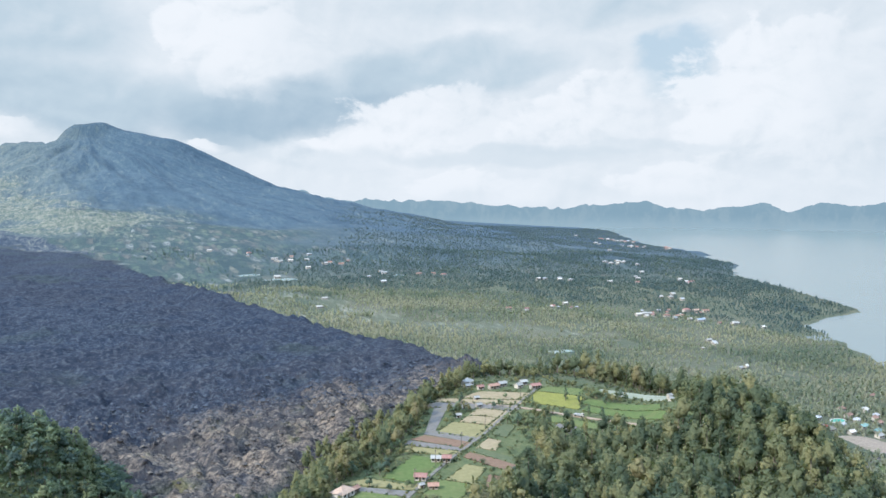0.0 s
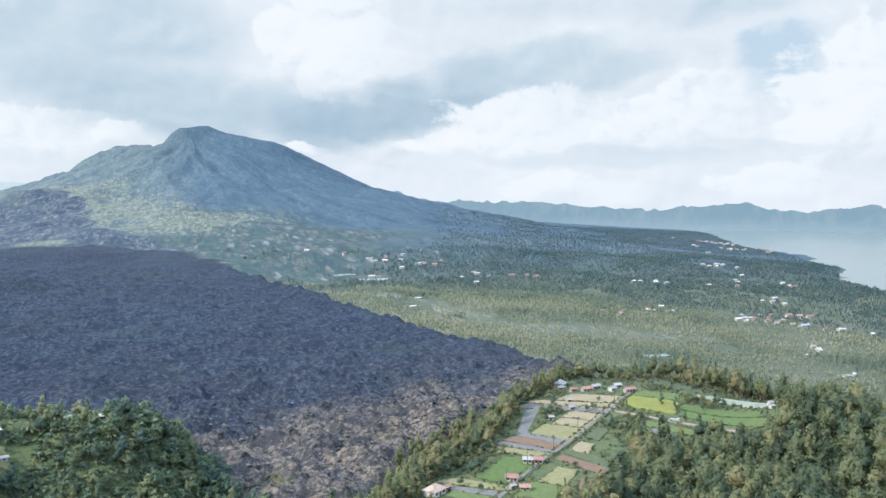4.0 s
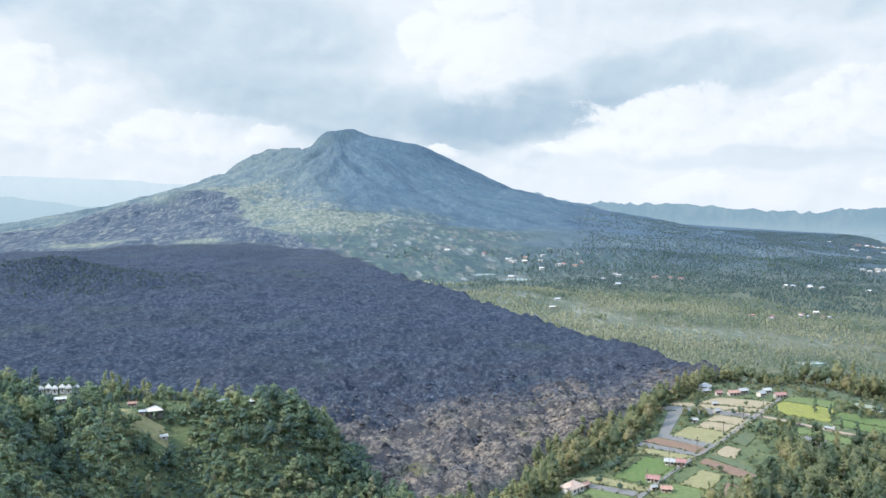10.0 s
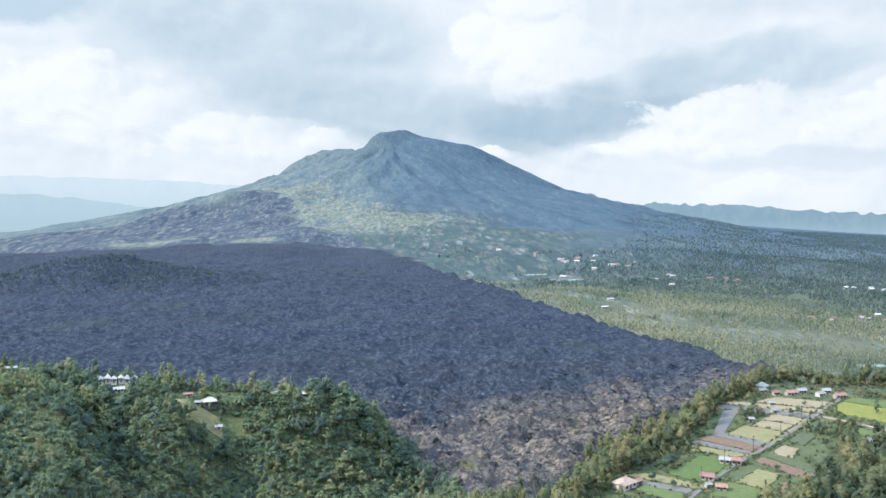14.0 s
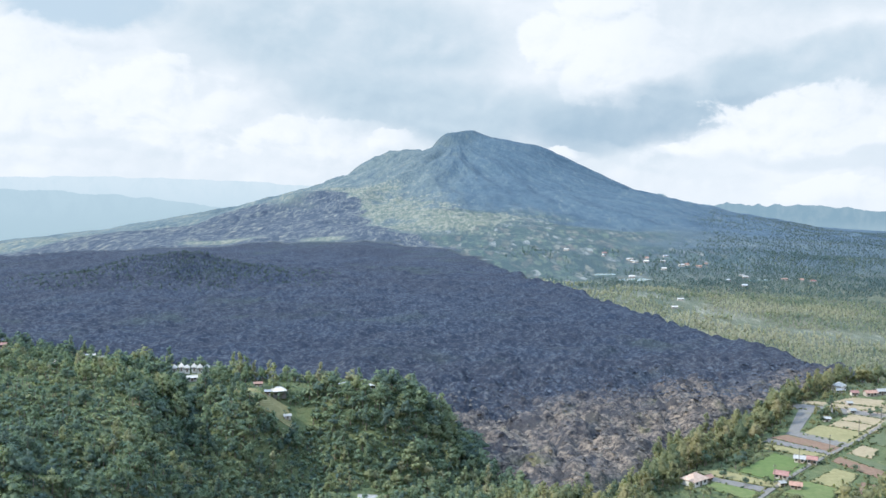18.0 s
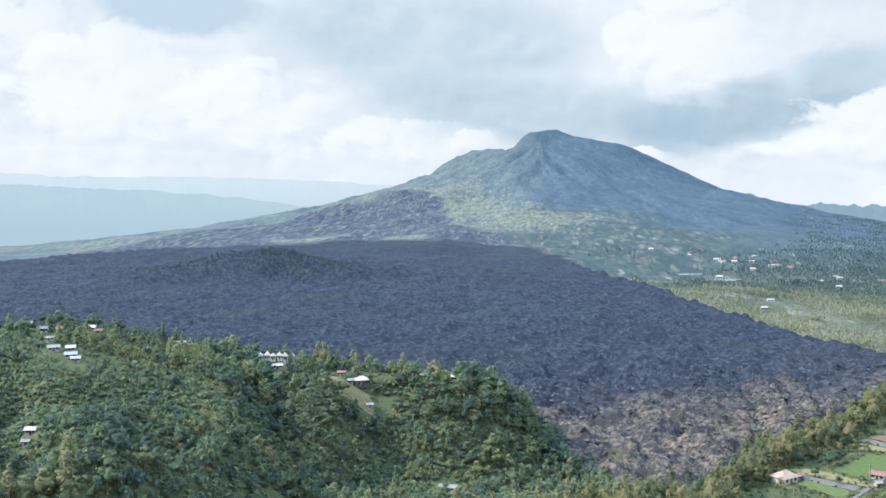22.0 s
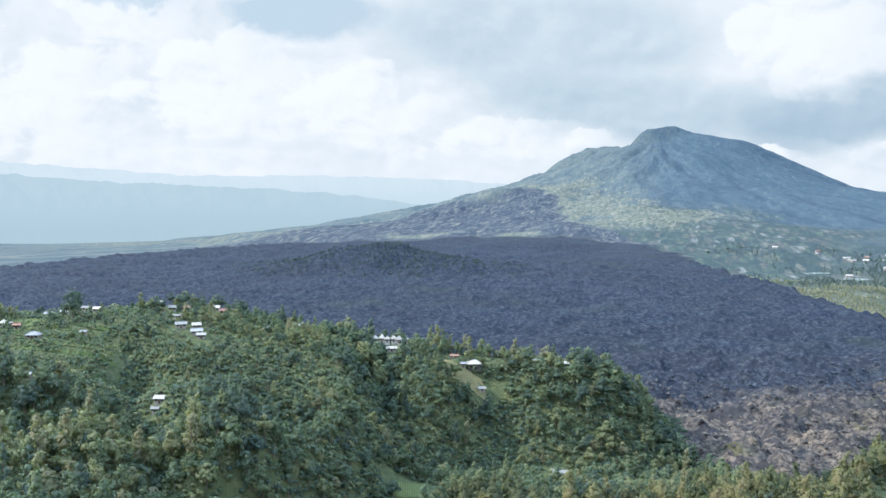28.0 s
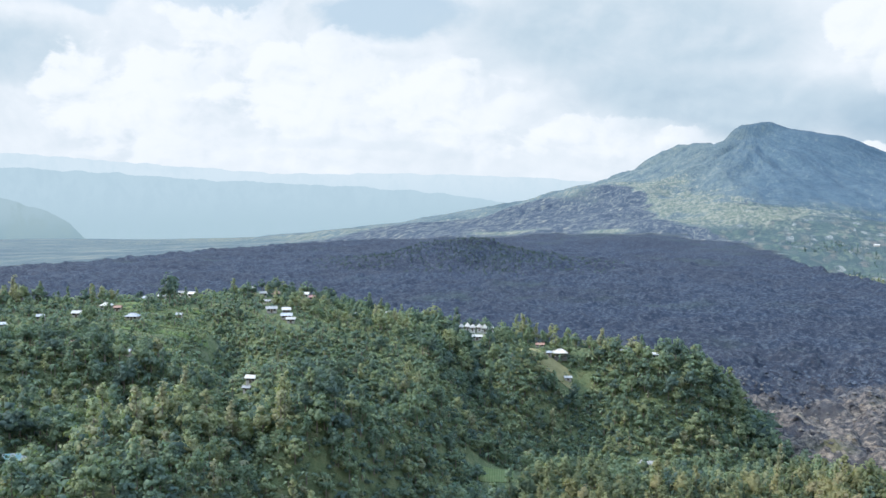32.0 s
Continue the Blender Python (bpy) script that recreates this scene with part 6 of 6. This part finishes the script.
def add_hedges():
    rows = []
    for a, b in HEDGE:
        n = max(2, int(np.linalg.norm(b - a) / 1.5))
        for k in range(n):
            if rng.random() < 0.62:
                p = a + (b - a) * (k + rng.uniform(0, 1)) / n
                rows.append((p[0] + rng.normal() * 0.3, p[1] + rng.normal() * 0.3, float(rng.integers(0, 2)), rng.uniform(0.28, 0.62), np.clip(0.35 + 0.2 * rng.normal(), 0, 1)))
    for a, b in zip(LANE, LANE[1:]):
        a, b = np.array(a), np.array(b)
        side = np.array([(b - a)[1], -(b - a)[0]]) / np.linalg.norm(b - a)
        n = int(np.linalg.norm(b - a) / 1.2)
        for k in range(n):
            for s in (-1, 1):
                if rng.random() < 0.65:
                    p = a + (b - a) * (k + rng.uniform(0, 1)) / n + side * s * rng.uniform(1.9, 2.6)
                    rows.append((p[0], p[1], float(rng.integers(0, 2)), rng.uniform(0.3, 0.65), np.clip(0.4 + 0.2 * rng.normal(), 0, 1)))
    grow("hedge_shrubs", "low green hedges and shrubs lining the plots", "hedge", np.array(rows), NEAR_KINDS[8:10], LEAF)


add_hedges()


def terrace_scrub():
    """Shrubs, bananas and small trees on the spare ground between plots and houses."""
    x, y = scatter(66, 365, 318, 562, 3.6)
    ok = (signed(x, y, FIELDS_EDGE) > -6) & keep_clear(x, y) & (signed(x, y, WOOD) < 4)
    for shape in FIELD_SHAPES:
        ok &= signed(x, y, shape) < -1.0
    for line, gap in ((LANE, 2.6), (DIRT_PATH, 3.0), ([(229, 474), (222, 480), (205, 492)], 2.2)):
        ok &= edge_distance(x, y, line)[0] > gap
    wild = fbm(x, y, 22, 3, 91)
    back = sstep(505, 530, y - 0.05 * x)
    ok &= rng.random(len(x)) < 0.62 + 0.6 * wild + 0.3 * back
    x, y, wild, back = x[ok], y[ok], wild[ok], back[ok]
    kinds = np.where((wild + 0.4 * back + 0.5 * rng.random(len(x))) > 0.62, choose(len(x), [4, 1, 5, 2, 1, 0, 2, 2, 2, 2]), choose(len(x), [0, 0, 0, 0, 0, 0, 1, 1, 6, 7]))
    size = np.where(kinds > 5, rng.uniform(0.45, 0.95, len(x)), rng.uniform(0.5, 0.85, len(x)))
    grow("terrace_scrub", "rough shrubs and small trees between the farm plots", "shrubs", plant_rows(x, y, kinds, size, 0.45 + 0.2 * rng.normal(size=len(x)) + 0.2 * wild), NEAR_KINDS, LEAF)


terrace_scrub()


def flat_patch(name, cx, cy, rx, ry, mat, label, category, lift=0.3, seed=1, kind="structure", turn=0.0):
    r = np.random.default_rng(seed)
    bm = bmesh.new()
    z = float(ground_height(np.array(cx), np.array(cy)))
    n = 28
    wob = 1 + 0.16 * np.interp(np.arange(n), np.arange(0, n + 1, 4), np.append(w := r.normal(size=n // 4), w[0]))
    ring = []
    for k in range(n):
        a = 2 * math.pi * k / n
        x, y = rx * wob[k] * math.cos(a), ry * wob[k] * math.sin(a)
        ring.append((cx + x * math.cos(turn) - y * math.sin(turn), cy + x * math.sin(turn) + y * math.cos(turn), z + lift))
    slab(bm, ring, 2.0)
    return tagged(part(name, bm, mat), label, category, kind=kind)


def pond_material():
    m, g, b = material("pond", 0.15)
    p = g.node("ShaderNodeTexCoord").outputs["Object"]
    g.put(b.inputs["Base Color"], g.mix(g.noise(p, 0.15, 3), (0.20, 0.27, 0.25), (0.30, 0.37, 0.34)))
    return m


POND = pond_material()
flat_patch("water_pond", 510, 914, 20, 9, POND, "shallow pale green pond among trees", "pond", 0.5, 3)
flat_patch("water_pond", 533, 922, 10, 7, POND, "small pale pond among trees", "pond", 0.5, 4)
flat_patch("water_pond", 340, 1665, 34, 22, POND, "pale shallow pond on the lower slope", "pond", 0.6, 5)
flat_patch("water_pond", 280, 1735, 30, 16, POND, "pale pond beside farm plots", "pond", 0.6, 6)
flat_patch("water_pond", 566, 1700, 40, 14, POND, "long pale pond below the slope", "pond", 0.6, 7)
flat_patch("ground_lot", 549, 505, 26, 27, SAND, "bare sandy lot beside the village", "ground", 0.4, 8)
flat_patch("ground_lot", 553, 553, 13, 13, CONCRETE, "grey car park beside the resort", "ground", 0.4, 9)
flat_patch("ground_lot", 745, 640, 34, 10, SAND, "strip of bare earth by the shore", "ground", 0.4, 10)


def pool(x, y):
    z = float(ground_height(np.array(x), np.array(y))) + 0.5
    root = new("swimming_pool", None)
    root.matrix_world = pose(x, y, z, 0, 0, 20) @ Matrix.Scale(0.82, 4)
    bm = bmesh.new()
    n = 24
    rings = [[bm.verts.new((a * math.cos(6.2832 * k / n), b * math.sin(6.2832 * k / n), h)) for k in range(n)] for a, b, h in ((10.7, 7.2, -2), (10.7, 7.2, 0.5), (9.5, 6.2, 0.5), (9.5, 6.2, -0.5))]
    for r0, r1 in zip(rings, rings[1:]):
        for k in range(n):
            bm.faces.new((r0[k], r0[(k + 1) % n], r1[(k + 1) % n], r1[k]))
    part("rim", bm, WALL, root, "wide white pool rim")
    bm = bmesh.new()
    slab(bm, [(9.6 * math.cos(6.2832 * k / n), 6.3 * math.sin(6.2832 * k / n), 0.2) for k in range(n)], 0.5)
    m, g, b = material("pool_water", 0.1)
    b.inputs["Base Color"].default_value = (0.05, 0.30, 0.22, 1)
    part("water", bm, m, root, "green pool water")
    return tagged(root, "oval green swimming pool with a white rim", "pool")


pool(590, 568)


def post(x, y):
    z = float(ground_height(np.array(x), np.array(y)))
    root = new("utility_pole", None)
    root.matrix_world = pose(x, y, z)
    bm = bmesh.new()
    bmesh.ops.create_cone(bm, cap_ends=True, segments=8, radius1=0.17, radius2=0.11, depth=8.4, matrix=Matrix.Translation((0, 0, 3.9)))
    part("pole", bm, CONCRETE, root)
    bm = bmesh.new()
    block(bm, -0.7, 0.7, -0.06, 0.06, 7.2, 7.34)
    part("crossarm", bm, DARK_WOOD, root, "dark crossarm")
    for k in (-0.6, 0.6):
        bm = bmesh.new()
        bmesh.ops.create_cone(bm, cap_ends=True, segments=6, radius1=0.08, radius2=0.05, depth=0.2, matrix=Matrix.Translation((k, 0, 7.44)))
        part("insulator", bm, WALL, root)
    return tagged(root, "slim pale concrete utility pole beside the lane", "pole", "poles along the lane")


pole = post(149.5, 382.5)
for x, y in ((172, 404.5), (197, 430.5), (222, 460.5), (247, 487), (131, 360)):
    copy_thing(pole, pose(x, y, float(ground_height(np.array(x), np.array(y))), 0, 0, 0))


def truck(x, y, turn):
    z = float(ground_height(np.array(x), np.array(y))) + 0.36
    root = new("truck", None)
    root.matrix_world = pose(x, y, z, 0, 0, turn)
    bm = bmesh.new()
    block(bm, -2.8, 1.2, -1.0, 1.0, 0.6, 1.5)
    bmesh.ops.bevel(bm, geom=bm.edges[:], offset=0.06, segments=1, affect="EDGES")
    part("cargo_bed", bm, ROOFS["grey"], root)
    bm = bmesh.new()
    block(bm, 1.25, 2.9, -0.95, 0.95, 0.5, 2.1)
    bmesh.ops.bevel(bm, geom=bm.edges[:], offset=0.15, segments=2, affect="EDGES")
    cab = part("cab", bm, ROOFS["white"], root, "white cab")
    bm = bmesh.new()
    block(bm, 2.86, 2.93, -0.8, 0.8, 1.35, 1.9)
    part("windscreen", bm, PANE, cab)
    for wx in (-1.9, 1.9):
        for wy in (-0.9, 0.9):
            bm = bmesh.new()
            bmesh.ops.create_cone(bm, cap_ends=True, segments=14, radius1=0.42, radius2=0.42, depth=0.28, matrix=Matrix.Translation((wx, wy, 0.42)) @ Matrix.Rotation(math.pi / 2, 4, "X"))
            part("wheel", bm, PANE, root, "black wheel")
    return tagged(root, "small white truck parked on the dirt path", "truck")


truck(257.5, 434.5, -55)


CAR_PAINTS = {"dark": plain_material("dark_car_paint", (0.03, 0.032, 0.036), (0.05, 0.052, 0.056), 0.35, 0.4), "white": plain_material("white_car_paint", (0.50, 0.50, 0.49), (0.58, 0.58, 0.57), 0.35, 0.4), "red": plain_material("red_car_paint", (0.26, 0.045, 0.03), (0.32, 0.06, 0.04), 0.35, 0.4)}


def car(paint):
    """A parked van-like car: body, cabin, glass and four wheels."""
    root = new("car", None)
    bm = bmesh.new()
    block(bm, -2.1, 2.1, -0.85, 0.85, 0.35, 1.0)
    bmesh.ops.bevel(bm, geom=bm.edges[:], offset=0.12, segments=2, affect="EDGES")
    part("body", bm, CAR_PAINTS[paint], root)
    bm = bmesh.new()
    block(bm, -1.7, 1.0, -0.78, 0.78, 0.95, 1.7)
    for v in bm.verts:
        if v.co.z > 1.5:
            v.co.x *= 0.82
            v.co.y *= 0.88
    cabin_ob = part("cabin", bm, CAR_PAINTS[paint], root)
    bm = bmesh.new()
    slab(bm, [(1.02, -0.66, 1.08), (1.02, 0.66, 1.08), (0.86, 0.6, 1.6), (0.86, -0.6, 1.6)], 0.03)
    part("windscreen", bm, PANE, cabin_ob, "dark windscreen")
    for wx in (-1.3, 1.3):
        for wy in (-0.8, 0.8):
            bm = bmesh.new()
            bmesh.ops.create_cone(bm, cap_ends=True, segments=12, radius1=0.34, radius2=0.34, depth=0.22, matrix=Matrix.Translation((wx, wy, 0.34)) @ Matrix.Rotation(math.pi / 2, 4, "X"))
            part("wheel", bm, PANE, root, "black wheel")
    return tagged(root, paint + " van parked on the grey car park", "car", "cars on the car park")


def park_cars():
    z = float(ground_height(np.array(553.0), np.array(553.0))) + 0.42
    made = {}
    for k, paint in enumerate(("dark", "dark", "white", "dark", "red", "white", "dark", "dark", "white", "dark")):
        m = pose(546.5 + 3.0 * (k % 5) + 0.3 * (k // 5), 549.5 + 8.0 * (k // 5) + 0.4 * (k % 3), z, 0, 0, 82 + 5 * (k % 3))
        if paint in made:
            copy_thing(made[paint], m)
        else:
            made[paint] = car(paint)
            made[paint].matrix_world = m


park_cars()


strip("village_road", [(425, 398), (434, 407), (449, 419), (474, 434), (491, 448), (506, 458), (530, 471), (552, 485)], 5.0, CONCRETE, "grey asphalt road winding below the village", "road")
field("straw", (462, 405), (480, 398), (500, 428), (482, 432), hedge=False, place="beside the village road", group="village fields")
field("grass", (486, 432), (504, 426), (530, 458), (514, 458), hedge=False, place="beside the village road", group="village fields")

PALE_BARK = plain_material("bleached_bark", (0.30, 0.27, 0.23), (0.44, 0.40, 0.35), 0.9, 1.5)


def bare_tree(x, y, size, seed):
    """A dead tree: a forked trunk with bleached crooked branches."""
    r = random.Random(seed)
    root = new("bare_tree", None)
    root.matrix_world = pose(x, y, float(ground_height(np.array(x), np.array(y))), 0, 0, r.uniform(0, 360)) @ Matrix.Scale(size, 4)

    def limb(a, b, r0, r1):
        bm = bmesh.new()
        way = b - a
        m = Matrix.Translation((a + b) / 2) @ way.to_track_quat("Z", "Y").to_matrix().to_4x4()
        bmesh.ops.create_cone(bm, cap_ends=True, segments=6, radius1=r0, radius2=r1, depth=way.length, matrix=m)
        return bm

    top = Vector((0.3, 0, 6.5))
    trunk = part("trunk", limb(Vector((0, 0, -0.4)), top, 0.34, 0.16), PALE_BARK, root)
    for k in range(9):
        a = Vector((0.3, 0, 0)).lerp(top, 0.5 + 0.5 * k / 8)
        t = 2.4 * k + r.uniform(-0.4, 0.4)
        b = a + Vector((math.cos(t) * r.uniform(1.8, 3.4), math.sin(t) * r.uniform(1.8, 3.4), r.uniform(1.2, 3.4)))
        limb_ob = part("branch", limb(a, b, 0.14, 0.06), PALE_BARK, root)
        for j in range(2):
            c = a.lerp(b, 0.65 + 0.3 * j)
            d = c + Vector((r.uniform(-1.2, 1.2), r.uniform(-1.2, 1.2), r.uniform(0.6, 1.6)))
            part("twig", limb(c, d, 0.06, 0.025), PALE_BARK, limb_ob)
    return tagged(root, "dead bare tree with bleached forked branches", "tree", "bare trees in the wood")


for x, y, size, seed in ((289, 364, 1.15, 1), (346, 404, 1.2, 2), (352, 408, 1.1, 3), (341, 398, 1.0, 4)):
    bare_tree(x, y, size, seed)


# ---- lava boulders ----
def lava_rocks():
    r = np.random.default_rng(31)
    x, y = scatter(-30, 345, 425, 800, 3.3)
    ok = (lava_at(x, y) > -2) & (y < 690 + 0.31 * x) & (r.random(len(x)) < 0.75) & (signed(x, y, FIELDS_EDGE) < -30)
    x, y = x[ok], y[ok]
    n = len(x)
    ring = np.array([[1, 0, 0], [0.3, 0.95, 0], [-0.8, 0.6, 0], [-0.8, -0.6, 0], [0.3, -0.95, 0], [0, 0, 0.85]])
    v = ring[None] * r.uniform(0.55, 1.35, (n, 6, 3))
    v[:, :5, 2] = -0.5
    s = r.uniform(0.5, 1.9, n) * np.where(r.random(n) < 0.08, 1.7, 1.0)
    a = r.uniform(0, 6.28, n)
    px, py = v[..., 0] * np.cos(a)[:, None] - v[..., 1] * np.sin(a)[:, None], v[..., 0] * np.sin(a)[:, None] + v[..., 1] * np.cos(a)[:, None]
    z = ground_height(x, y)
    co = np.stack([px * s[:, None] + x[:, None], py * s[:, None] + y[:, None], v[..., 2] * s[:, None] * 0.5 + z[:, None]], -1)
    tri = np.array([[0, 1, 5], [1, 2, 5], [2, 3, 5], [3, 4, 5], [4, 0, 5]])
    faces = (tri[None] + 6 * np.arange(n)[:, None, None]).reshape(-1, 3)
    me = bpy.data.meshes.new("lava_boulders")
    me.from_pydata(co.reshape(-1, 3), [], faces)
    m, g, b = material("lava_rock", 0.95)
    p = g.node("ShaderNodeTexCoord").outputs["Object"]
    own = g.node("ShaderNodeNewGeometry").outputs["Random Per Island"]
    # boulders past the sunlit strip darken and turn blue, like the painted shade
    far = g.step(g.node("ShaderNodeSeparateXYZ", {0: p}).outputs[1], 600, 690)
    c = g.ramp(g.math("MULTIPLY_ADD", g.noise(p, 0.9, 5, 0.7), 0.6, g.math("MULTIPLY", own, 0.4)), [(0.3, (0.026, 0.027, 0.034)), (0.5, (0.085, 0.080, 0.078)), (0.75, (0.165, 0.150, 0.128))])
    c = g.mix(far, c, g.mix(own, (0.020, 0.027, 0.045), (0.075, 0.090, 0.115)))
    g.put(b.inputs["Base Color"], c)
    b.inputs["Specular IOR Level"].default_value = 0.2
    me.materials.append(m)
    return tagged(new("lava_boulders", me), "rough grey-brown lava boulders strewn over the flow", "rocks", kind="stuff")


lava_rocks()
